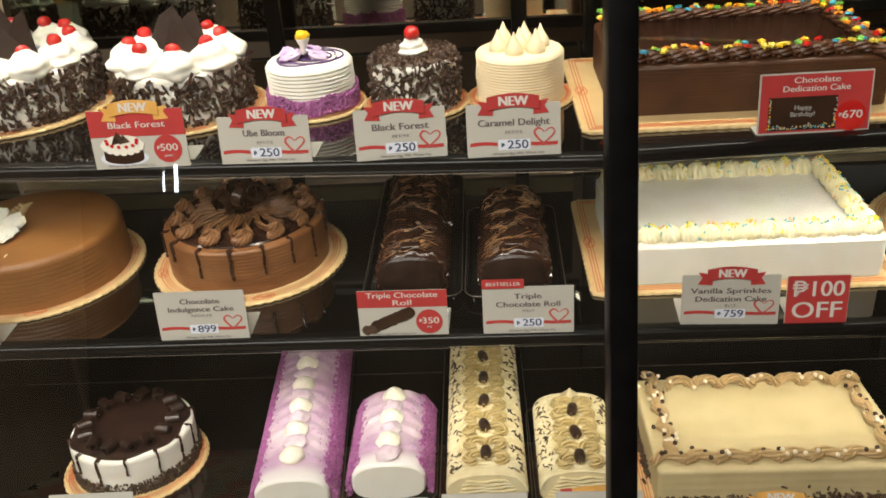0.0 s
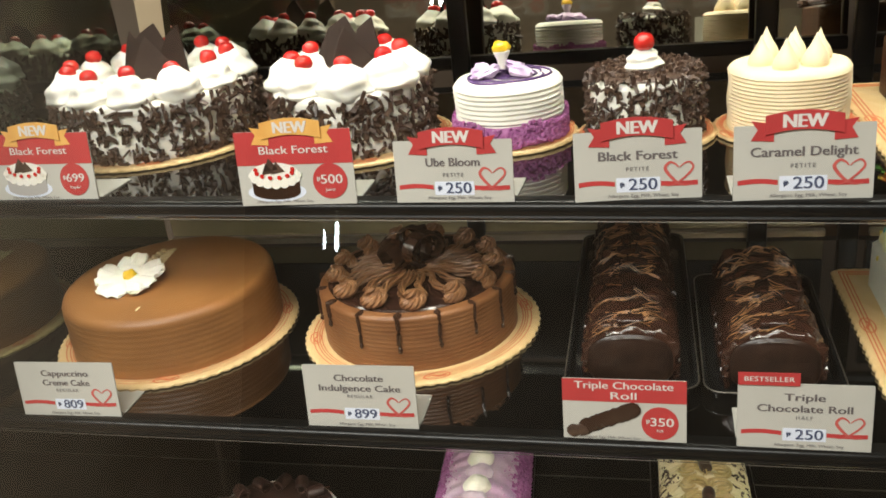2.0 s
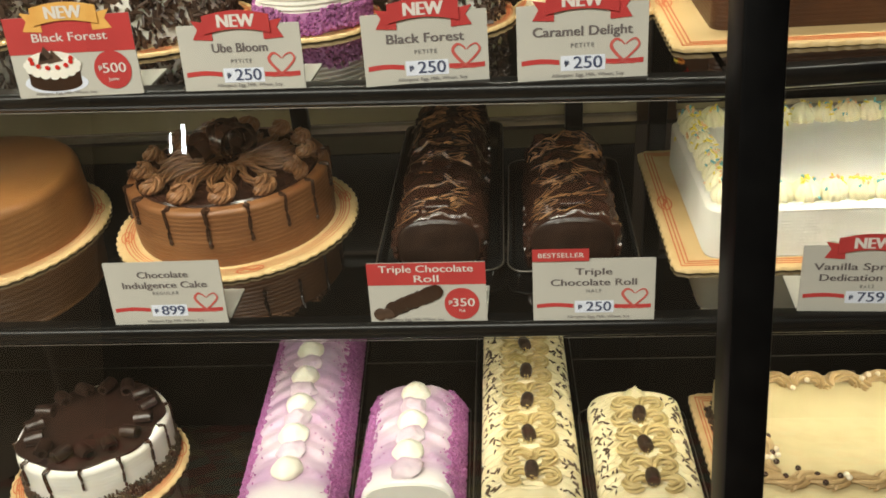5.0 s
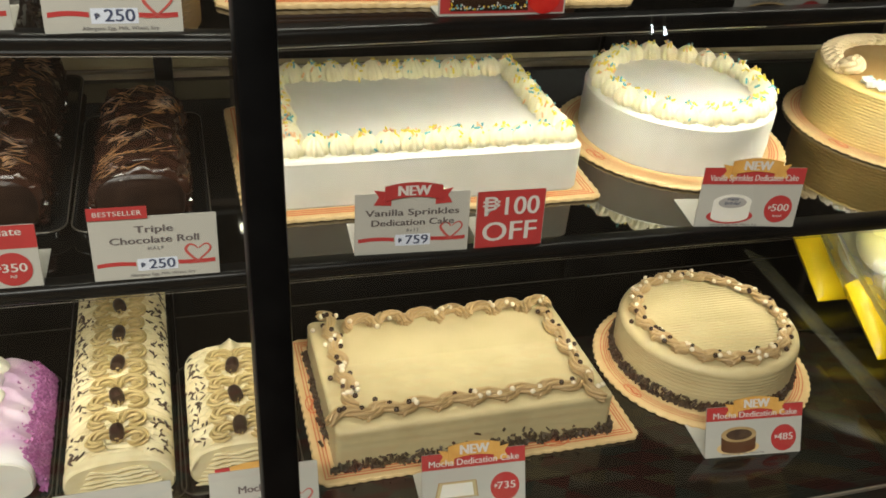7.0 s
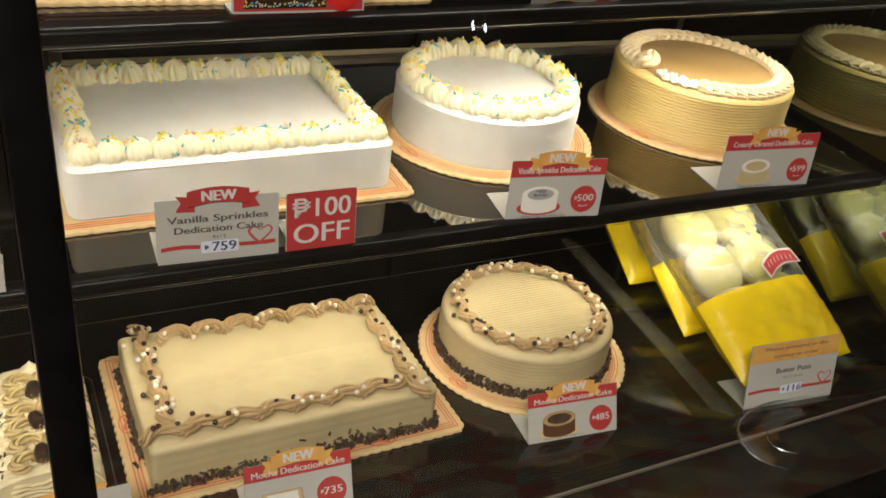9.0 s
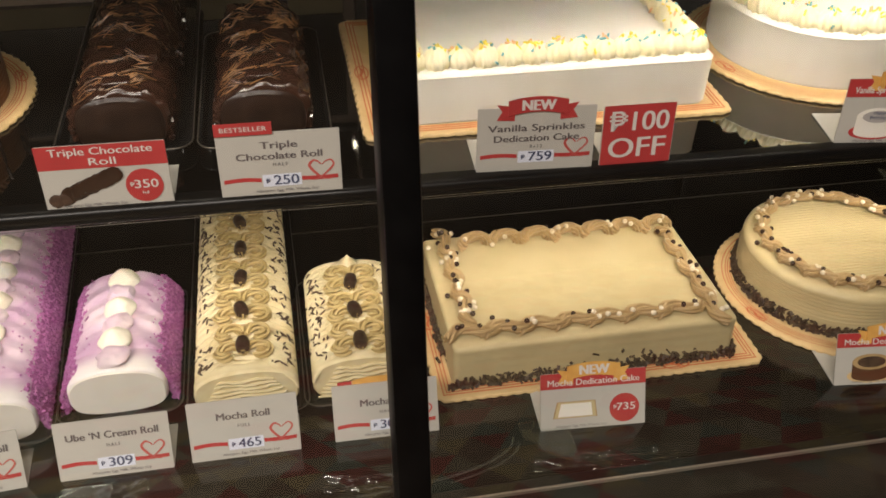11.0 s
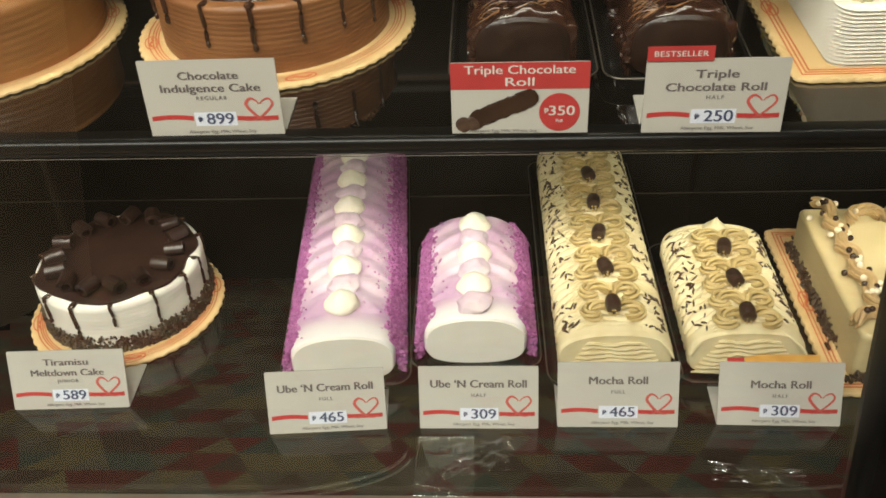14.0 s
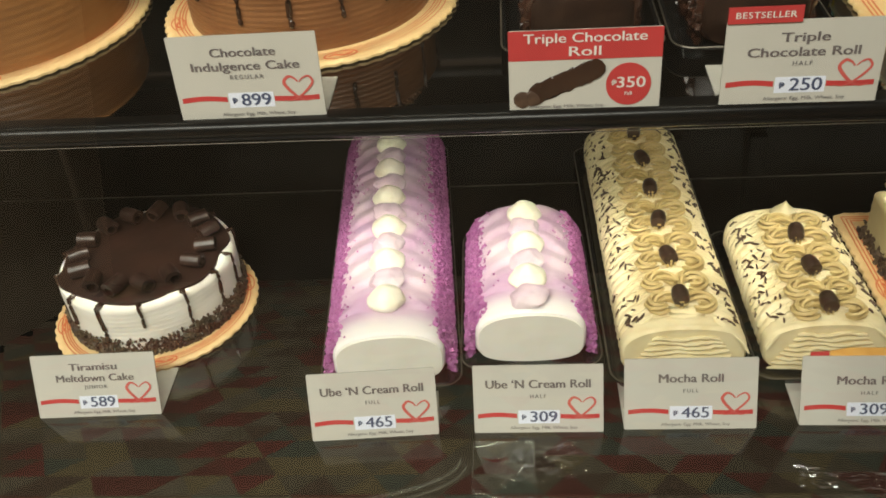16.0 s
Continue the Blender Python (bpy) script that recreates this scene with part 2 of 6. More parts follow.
PETALCREAM = mat("lilac_petal_cream", (0.62, 0.47, 0.56), 0.45, second=(0.74, 0.63, 0.66), scale=30, bump=0.2, sss=0.1)

# ---- mesh helpers ----


class Geo:
    """Vertices and faces of one mesh."""

    def __init__(self):
        self.v, self.f = [], []

    def rings(self, rings, cap0=True, cap1=True, close=True):
        base, n = len(self.v), len(rings[0])
        for r in rings:
            self.v.extend(r)
        for i in range(len(rings) - 1):
            for j in range(n if close else n - 1):
                k = (j + 1) % n
                a, b = base + i * n, base + (i + 1) * n
                self.f.append((a + j, a + k, b + k, b + j))
        if cap0:
            self.f.append(tuple(base + j for j in reversed(range(n))))
        if cap1:
            self.f.append(tuple(base + (len(rings) - 1) * n + j for j in range(n)))
        return self

    def add(self, other, m):
        base = len(self.v)
        self.v.extend(tuple(m @ Vector(p)) for p in other.v)
        self.f.extend(tuple(base + i for i in f) for f in other.f)
        return self

    def tube(self, pts, r, n=5):
        rings = []
        for i, p in enumerate(pts):
            d = Vector(pts[min(i + 1, len(pts) - 1)]) - Vector(pts[max(i - 1, 0)])
            d = d.normalized() if d.length > 1e-9 else Vector((0, 1, 0))
            s = d.cross(Vector((0, 0, 1)))
            s = s.normalized() if s.length > 1e-6 else Vector((1, 0, 0))
            u = s.cross(d)
            rr = r * (0.45 if i in (0, len(pts) - 1) else 1)
            rings.append([tuple(Vector(p) + rr * (s * math.cos(a) + u * math.sin(a))) for a in [2 * math.pi * k / n for k in range(n)]])
        return self.rings(rings)

    def chip(self, p, sx, sy, sz, rnd):
        m = Matrix.Translation(p) @ Euler((rnd.uniform(0, 6.3), rnd.uniform(0, 6.3), rnd.uniform(0, 6.3))).to_matrix().to_4x4()
        base = len(self.v)
        for x, y, z in ((-1, -1, -1), (1, -1, -1), (1, 1, -1), (-1, 1, -1), (-1, -1, 1), (1, -1, 1), (1, 1, 1), (-1, 1, 1)):
            k = rnd.uniform(0.75, 1.1)
            self.v.append(tuple(m @ Vector((x * sx * k, y * sy * k, z * sz * k))))
        self.f.extend(tuple(base + i for i in q) for q in ((0, 3, 2, 1), (4, 5, 6, 7), (0, 1, 5, 4), (1, 2, 6, 5), (2, 3, 7, 6), (3, 0, 4, 7)))

    def mesh(self, name, material, smooth=True):
        me = bpy.data.meshes.new(name)
        me.from_pydata(self.v, [], self.f)
        me.materials.append(material)
        if smooth:
            me.polygons.foreach_set("use_smooth", [True] * len(me.polygons))
            me.set_sharp_from_angle(angle=radians(42))
        me.update()
        return me


def thing(name, label, category, m, group=""):
    ob = new(name)
    ob.empty_display_size = 0.02
    ob.matrix_world = SLOPE @ m if m.translation.z < Z2 - 0.05 and name != "display_case" else m
    return tagged(ob, label, category, group)


def part(name, data, parent, m=None, label="", kind=""):
    ob = new(name, data)
    ob.parent = parent
    ob.matrix_basis = m or Matrix()
    return tagged(ob, label, kind=kind)


def T(x, y, z, rz=0.0, s=1.0):
    return Matrix.Translation((x, y, z)) @ Matrix.Rotation(radians(rz), 4, "Z") @ Matrix.Scale(s, 4)


def box(x0, x1, y0, y1, z0, z1, bevel=0.0):
    g = Geo()
    b = min(bevel, (x1 - x0) * 0.45, (y1 - y0) * 0.45, (z1 - z0) * 0.45)
    cx, cy, hx, hy = (x0 + x1) / 2, (y0 + y1) / 2, (x1 - x0) / 2, (y1 - y0) / 2
    if not b:
        return g.rings([[(x0, y0, z), (x1, y0, z), (x1, y1, z), (x0, y1, z)] for z in (z0, z1)])
    levels = [(z0, b), (z0 + b, 0), (z1 - b, 0), (z1, b)]
    return g.rings([[(cx + p[0], cy + p[1], z) for p in rrect(hx - o, hy - o, max(b * 1.2 - o * 0.5, 1e-4), 2)] for z, o in levels])


def rrect(hx, hy, rc, n=5):
    pts = []
    for cx, cy, a0 in ((hx - rc, hy - rc, 0), (-hx + rc, hy - rc, 90), (-hx + rc, -hy + rc, 180), (hx - rc, -hy + rc, 270)):
        for i in range(n + 1):
            a = radians(a0 + 90 * i / n)
            pts.append((cx + rc * math.cos(a), cy + rc * math.sin(a)))
    return pts


def dense(pts, step):
    out = []
    for i, p in enumerate(pts):
        q = pts[(i + 1) % len(pts)]
        n = max(1, int(math.hypot(q[0] - p[0], q[1] - p[1]) / step))
        out += [(p[0] + (q[0] - p[0]) * k / n, p[1] + (q[1] - p[1]) * k / n) for k in range(n)]
    return out


def lathe(profile, n=72, rf=None):
    g = Geo()
    return g.rings([[((rf(2 * math.pi * k / n, r, z) if rf else r) * math.cos(2 * math.pi * k / n),
                      (rf(2 * math.pi * k / n, r, z) if rf else r) * math.sin(2 * math.pi * k / n), z) for k in range(n)] for r, z in profile])


def rib_profile(r, h, ribs, amp, rim=0.005, flare=0.0):
    prof, n = [(r + flare, 0.0)], ribs * 4
    for i in range(1, n + 1):
        z = h - rim
        z = z * i / n
        prof.append((r + flare * (1 - i / n) + amp * math.cos(2 * math.pi * ribs * i / n), z))
    for a in (30, 60, 90):
        prof.append((r - rim + rim * math.cos(radians(a)), h - rim + rim * math.sin(radians(a))))
    prof += [(r * 0.6, h + 0.0006), (0.002, h)]
    return prof


def wobble(amp, seed):
    def f(a, r, z):
        return r + amp * noise.noise((2 * math.cos(a) + seed, 2 * math.sin(a), z * 60)) * (1 if r > 0.01 else 0)
    return f


def rosette(r, h, lobes=8, twist=1.2, depth=0.16, n=40, tip=0.12, plump=False):
    """A piped swirl with grooves, on its base."""
    rings = []
    for i in range(11):
        s = i / 10
        rad = r * (0.82 + 0.5 * s - 0.35 * s * s if s < 0.25 else (1 - s) ** 0.75 * 1.12 + tip * (1 - s))
        if plump:
            rad = r * (0.86 + 0.6 * s) if s < 0.22 else r * max(0.0, 1 - ((s - 0.2) / 0.8) ** 2.1) ** 0.62
        rad = max(rad, r * 0.03)
        z = h * s
        rings.append([(rad * (1 + depth * (1 - 0.5 * s) * math.cos(lobes * (a + twist * s))) * math.cos(a),
                       rad * (1 + depth * (1 - 0.5 * s) * math.cos(lobes * (a + twist * s))) * math.sin(a), z) for a in [2 * math.pi * k / n for k in range(n)]])
    return Geo().rings(rings)


def dollop(r, h, layers=2.6, n=36, seed=0.0, fold=0.085):
    """A soft spooned swirl of whipped cream, folded in layers."""
    rings = []
    for i in range(22):
        s = i / 21
        base = r * (0.80 + 0.9 * s) if s < 0.2 else r * 0.98 * max(0.0, 1 - ((s - 0.2) / 0.8) ** 1.5) ** 0.72
        rings.append([(lambda q: (q * math.cos(a), q * math.sin(a), h * s))(max(base, r * 0.04) * (1 + fold * math.cos(2 * math.pi * layers * s - a + seed) * min(1, 4 * s) + 0.9 * fold * math.cos(5 * a + 6 * s + seed) * (1 - 0.5 * s) + 0.9 * fold * noise.noise((2.2 * math.cos(a) + seed, 2.2 * math.sin(a), 3 * s)))) for a in [2 * math.pi * k / n for k in range(n)]])
    return Geo().rings(rings)


def kiss(r, h, n=20):
    prof = [(r * 0.85, 0), (r, h * 0.12), (r * 0.98, h * 0.25), (r * 0.8, h * 0.42), (r * 0.5, h * 0.6), (r * 0.25, h * 0.78), (r * 0.1, h * 0.92), (r * 0.02, h)]
    return lathe(prof, n)


def rope(path, r, strands=3, pitch=0.012, n=6):
    """Twisted strands along a path, like icing from a star nozzle."""
    g, acc = Geo(), [0.0]
    for a, b in zip(path, path[1:]):
        acc.append(acc[-1] + (Vector(b) - Vector(a)).length)
    for k in range(strands):
        pts = []
        for i, p in enumerate(path):
            d = Vector(path[min(i + 1, len(path) - 1)]) - Vector(path[max(i - 1, 0)])
            s = d.cross(Vector((0, 0, 1)))
            s = s.normalized() if s.length > 1e-6 else Vector((1, 0, 0))
            u = s.cross(d.normalized())
            q = 2 * math.pi * (k / strands + acc[i] / pitch)
            pts.append(tuple(Vector(p) + 0.66 * r * (s * math.cos(q) + u * math.sin(q))))
        g.tube(pts, 0.38 * r if strands > 3 else 0.54 * r, n)
    return g


def swirl(r, h, thick, turns=1.7, steps=26, pitch=0.014, strands=3):
    """A rosette coiled inwards and upwards out of one rope of icing."""
    path = []
    for i in range(steps + 1):
        t = i / steps
        q = (r - thick) * (1 - t) ** 0.8
        path.append((q * math.cos(2 * math.pi * turns * t), q * math.sin(2 * math.pi * turns * t), thick * 0.75 + (h - 1.4 * thick) * t))
    return rope(path, thick, strands, pitch)


def blob(rx, ry, rz, seed=0, amp=0.12, n=16, m=9):
    rings = []
    for i in range(m):
        p = math.pi * (i + 0.5) / m - math.pi / 2
        ring = []
        for k in range(n):
            a = 2 * math.pi * k / n
            d = Vector((math.cos(a) * math.cos(p), math.sin(a) * math.cos(p), math.sin(p)))
            q = 1 + amp * noise.noise(d * 1.7 + Vector((seed * 3.1, 0, 0)))
            ring.append((d.x * rx * q, d.y * ry * q, d.z * rz * q))
        rings.append(ring)
    return Geo().rings(rings)


def shell(length, r, lobes=6, n=24):
    """A piped twisted shell lying along x, tapering to a tail."""
    rings = []
    for i in range(13):
        s = i / 12
        rad = r * (0.35 + 1.1 * math.sin(math.pi * min(s * 0.85 + 0.12, 1)) ** 0.9) * (1 - 0.25 * s)
        x = length * (s - 0.4)
        rings.append([(x, rad * (1 + 0.24 * math.cos(lobes * (a + 1.5 * s))) * math.cos(a), r * 0.7 + 0.85 * rad * (1 + 0.24 * math.cos(lobes * (a + 1.5 * s))) * math.sin(a)) for a in [2 * math.pi * k / n for k in range(n)]])
    return Geo().rings(rings)


def text(body, size, material, parent, x, z, name="lettering", spacing=1.0, width=None, y=-0.0011, align="CENTER", bold=0.016):
    cu = bpy.data.curves.new("t", "FONT")
    cu.body, cu.size, cu.align_x, cu.align_y, cu.space_character = body, size, align, "CENTER", spacing
    cu.resolution_u = 5 if size > 0.011 else 3
    ob = bpy.data.objects.new("t", cu)
    scene.collection.objects.link(ob)
    bpy.context.view_layer.update()
    me = bpy.data.meshes.new_from_object(ob.evaluated_get(bpy.context.evaluated_depsgraph_get()))
    bpy.data.objects.remove(ob)
    co = np.empty(len(me.vertices) * 3)
    me.vertices.foreach_get("co", co)
    co = co.reshape(-1, 3)
    if width and len(co):
        w = co[:, 0].max() - co[:, 0].min()
        co[:, 0] *= width / w
    faces = [tuple(p.vertices) for p in me.polygons]
    g = Geo()
    for k, dx in enumerate((-bold, bold) if bold < 0.03 else (-bold, 0.0, bold)):
        base = len(g.v)
        g.v.extend((px + dx * size, -0.00004 * k, py) for px, py, pz in co.tolist())
        g.f.extend(tuple(base + i for i in f) for f in faces)
    me = g.mesh(name, material, False)
    return part(name, me, parent, T(x, y, z))


def plate(outline, y0, y1):
    """A flat card shape in the xz plane with thickness."""
    return Geo().rings([[(x, y1, z) for x, z in outline], [(x, y0, z) for x, z in outline]])

# ---- the room ----


def structure(name, g, material, label):
    return tagged(new(name, g.mesh(name, material, False)), label, name.split("_")[0], kind="structure")


def triangle_floor():
    cols = [(0.50, 0.17, 0.13), (0.42, 0.16, 0.12), (0.57, 0.44, 0.24), (0.42, 0.34, 0.23), (0.50, 0.41, 0.29), (0.32, 0.33, 0.25), (0.34, 0.23, 0.16)]
    me = bpy.data.meshes.new("floor")
    s, h, v, f, mi = 0.14, 0.122, [], [], []
    rnd = random.Random(4)
    for j in range(-32, 22):
        for i in range(-18, 25):
            x, y = i * s + (s / 2 if j % 2 else 0), j * h - 0.9
            for tri in (((x, y), (x + s, y), (x + s / 2, y + h)), ((x + s, y), (x + 1.5 * s, y + h), (x + s / 2, y + h))):
                b = len(v)
                v += [(px, py, 0.0) for px, py in tri]
                f.append((b, b + 1, b + 2))
                mi.append(rnd.randrange(len(cols)))
    me.from_pydata(v, [], f)
    for k, c in enumerate(cols):
        me.materials.append(mat("floor_tile_colour", c, 0.35, second=tuple(q * 0.8 for q in c), scale=30))
    me.polygons.foreach_set("material_index", mi)
    me.update()
    return tagged(new("floor", me), "floor of small triangular tiles in red, ochre, teal and brown", "floor", kind="structure")


triangle_floor()
structure("wall_back", box(-3.2, 3.6, 1.6, 1.7, 0, 2.8), WALL, "plain beige wall behind the display case")
structure("wall_front", box(-3.2, 3.6, -4.7, -4.6, 0, 2.8), WALL, "plain beige wall facing the display case")
# unseen; its place and pale tan are set to brighten the glass at left
structure("wall_left", box(-2.55, -2.45, -4.6, 1.6, 0, 2.8), SIDEWALL, "unseen tan side wall, made pale and set close to brighten reflections at left")
structure("wall_right", box(3.6, 3.7, -4.7, 1.7, 0, 2.8), WALL, "plain beige side wall of the shop")
structure("ceiling", box(-3.3, 3.7, -4.7, 1.7, 2.8, 2.9), WALL, "plain shop ceiling")



def glint_source(x, z, r, h, glow):
    """A slim glowing tube for a bright bar reflected in the glass; cord invented."""
    c = thing("glint_source", "unseen slim glowing tube, added for a bright reflection in the front glass", "lamp", T(x, -2.5, 2.8), "pendant lamps")
    part("cord", Geo().tube([(0, 0, 0), (0, 0, z + h / 2 - 2.8)], 0.003, 6).mesh("cord", POST), c)
    part("cap", lathe([(0.005, 0.03), (r * 1.15, 0.0), (r * 1.15, -0.012), (r * 0.8, -0.012)][::-1], 20).mesh("cap", STEEL), c, T(0, 0, z + h / 2 - 2.788))
    part("tube", lathe([(r * 0.6, -h / 2), (r, -h / 2 + 0.01), (r, h / 2 - 0.01), (r * 0.6, h / 2)], 20).mesh("tube", glow), c, T(0, 0, z - 2.8), "glowing white tube")


GLOW = bpy.data.materials.new("lamp_glow")
GLOW.use_nodes = True
_b = GLOW.node_tree.nodes["Principled BSDF"]
_b.inputs["Emission Color"].default_value, _b.inputs["Emission Strength"].default_value = (0.86, 0.93, 1.0, 1), 26
# unseen sources, added only for their glints in the panes; tube form invented
for lamp_x, lamp_z, lamp_r, lamp_h in ((-1.145, 1.45, 0.004, 0.07), (-1.10, 1.46, 0.007, 0.10), (1.72, 1.58, 0.005, 0.035), (1.77, 1.57, 0.006, 0.03)):
    glint_source(lamp_x, lamp_z, lamp_r, lamp_h, GLOW)

# ---- the display case ----
XL, XR, BACK = -0.725, 1.137, 0.425
case = thing("display_case", "long black bakery display case with glass front and dark mirror shelves", "display case", T(0, 0, 0))


def rail(z0, z1, x0, x1, y0=0.0, dy=0.0, dz=0.0):
    """A shelf's front profile, rounded, with a groove."""
    pts = [(0.004, z0 + 0.002), (-0.004, z0), (-0.0105, z0 + 0.001), (-0.0125, z0 + 0.003), (-0.0117, z0 + 0.0045), (-0.0125, z0 + 0.006), (-0.0125, z1 - 0.004), (-0.010, z1 - 0.001), (-0.006, z1), (0.004, z1)]
    return Geo().rings([[(x, y + y0 + dy * k, z + dz * k) for y, z in reversed(pts)] for x, k in ((x0, 0), (x1, 1))])


part("deck", box(XL, XR, -0.150, BACK, Z3 - 0.02, Z3).mesh("deck", DECK, False), case, SLOPE, label="dark glossy bottom deck")
part("deck_seam", box(XL, XR, 0.2752, 0.2768, Z3 + 0.0002, Z3 + 0.0007).mesh("deck_seam", TRIM), case, SLOPE, label="thin pale seam across the deck")
part("base", box(XL - 0.02, XR + 0.02, -0.30, BACK + 0.03, 0.0, Z3 - 0.056, 0.004).mesh("base", POST), case, label="black base cabinet")
part("front_sill", box(XL, 0.112, -0.292, -0.151, Z3 - 0.055, Z3 - 0.004, 0.003).mesh("front_sill", STEEL), case, label="pale metal front sill")
part("front_sill", box(0.146, XR, -0.292, -0.151, Z3 - 0.055, Z3 - 0.004, 0.003).mesh("front_sill", RAIL), case, label="black front sill with bright edge")
part("sill_trim", box(0.146, XR, -0.1682, -0.1660, Z3 - 0.0035, Z3 + 0.0005).mesh("sill_trim", STEEL), case)
for z, x0, x1, y0, dy, dz in ((Z1, -0.713, 0.150, 0.054, -0.054, 0.0), (Z1, 0.151, XR - 0.02, 0.010, 0.045, 0.005), (Z2, -0.704, XR - 0.02, 0.006, -0.018, 0.0)):
    slab_ = Geo().rings([[(x0 + 0.004, y0 + 0.0042, z + o), (x1, y0 + 0.0042 + dy, z + o + dz), (x1, BACK - 0.02, z + o + dz), (x0 + 0.004, BACK - 0.02, z + o)] for o in (-0.014, 0.0)])
    sh = part("shelf", slab_.mesh("shelf", SHELF, False), case, label="black mirror-gloss shelf")
    part("front_rail", rail(z - 0.0145, z + 0.0012, x0, x1, y0, dy, dz).mesh("front_rail", RAIL), sh, label="rounded black shelf edge")
    lip = Geo().rings([[(x, y + y0 + dy * k, zz + dz * k) for y, zz in ((0.0215, z - 0.0255), (0.0175, z - 0.0255), (0.0175, z - 0.0141), (0.0215, z - 0.0141))] for x, k in ((x0 + 0.004, 0), (x1, 1))])
    part("lower_lip", lip.mesh("lower_lip", RAIL, False), sh)
    part("light_trim", Geo().tube([(x0 + 0.01, y0 - 0.0122, z - 0.0142), (x1 - 0.005, y0 - 0.0122 + dy, z - 0.0142 + dz)], 0.0007, 5).mesh("light_trim", TRIM), sh, label="thin bright trim line")
# slanted front: panes and post lean back towards the top
LEANX = math.degrees(math.atan(0.25))
front = Matrix.Translation((0, -0.270, 0.80)) @ Matrix.Rotation(-radians(LEANX), 4, "X")
part("post", box(0.1205, 0.1450, -0.006, 0.031, -0.07, 0.86, 0.002).mesh("post", POST), case, front, "black upright between the glass panes")
for x0, x1 in ((XL + 0.002, 0.1195), (0.1460, XR - 0.002)):
    pane = part("glass_pane", Geo().rings([[(x0, 0.01, z), (x1, 0.01, z)] for z in (-0.045, 0.84)], False, False, False).mesh("glass_pane", GLASS, False), case, front, "clear front glass")
    pane.visible_shadow = False
part("end_panel", box(XL - 0.012, XL - 0.001, -0.14, BACK, Z3 - 0.045, 1.62).mesh("end_panel", SIDEGLASS, False), case, label="dark reflecting side glass")
part("end_panel", box(XR + 0.001, XR + 0.012, -0.14, BACK, Z3 - 0.045, 1.62).mesh("end_panel", SIDEGLASS, False), case, label="dark reflecting side glass")
part("top_panel", box(XL - 0.02, XR + 0.02, -0.10, BACK + 0.10, 1.62, 1.66, 0.003).mesh("top_panel", POST), case, label="black top of the case")
# back: sliding doors with dark frames; mirror glass above the upper shelf
part("back_board", box(XL, XR, BACK + 0.012, BACK + 0.03, Z3 - 0.055, Z2 - 0.016).mesh("back_board", RAIL), case, label="black back panel")
for i, (x0, x1) in enumerate(((XL, -0.285), (-0.272, 0.065), (0.077, 0.150), (0.20, 0.66), (0.68, XR))):
    top = Z2 + (0.040 if x1 < 0.2 else 0.012)
    part("back_pane", box(x0, x1, BACK + 0.014, BACK + 0.02, Z2 + 0.004, top).mesh("back_pane", BEIGE), case, label="dull beige back door panel")
    part("back_board", box(x0, x1, BACK + 0.012, BACK + 0.024, top + 0.0005, Z1 - 0.02).mesh("back_board", RAIL), case, label="black back panel")
    part("door_rail", box(x0, x1, BACK + 0.004, BACK + 0.0135, Z2 - 0.006, Z2 + 0.003, 0.001).mesh("door_rail", STEEL), case)
for x in (-0.2785, 0.071, 0.175, 0.67):
    part("door_stile", box(x - 0.011, x + 0.011, BACK - 0.004, BACK + 0.012, Z3, 1.60, 0.002).mesh("door_stile", RAIL), case)
mir = Matrix.Translation((0.165, 0.4655, Z1 + 0.01)) @ Matrix.Rotation(radians(-1.2), 4, "Z") @ Matrix.Rotation(radians(-5.2), 4, "X")
part("mirror_door", box(-0.90, 0.0, 0.0, 0.006, 0.012, 0.39).mesh("mirror_door", MIRROR), case, mir, "mirror glass sliding door")
part("mirror_frame", box(-0.90, 0.0, -0.012, 0.0, -0.004, 0.0118, 0.002).mesh("mirror_frame", RAIL), case, mir)
mir = Matrix.Translation((0.185, BACK + 0.040, Z1 + 0.01)) @ Matrix.Rotation(radians(-5.2), 4, "X")
part("mirror_door", box(0.0, 0.96, 0.0, 0.006, 0.012, 0.39).mesh("mirror_door", MIRROR), case, mir, "mirror glass sliding door")
part("mirror_frame", box(0.0, 0.96, -0.012, 0.0, -0.004, 0.0118, 0.002).mesh("mirror_frame", RAIL), case, mir)

# ---- cake boards ----


def oval_mark():
    """An outlined oval stamp with a ribbon-like stroke across it."""
    g = Geo().tube([(0.0075 * math.cos(a), 0.0075 * math.sin(a), 0.0) for a in [2 * math.pi * k / 24 for k in range(25)]], 0.0007, 4)
    g.tube([(-0.0055 + 0.0011 * k, 0.0022 * math.sin(k * 0.7), 0.0) for k in range(11)], 0.0013, 4)
    return Geo().add(g, Matrix.Diagonal((1, 1, 0.3, 1)))


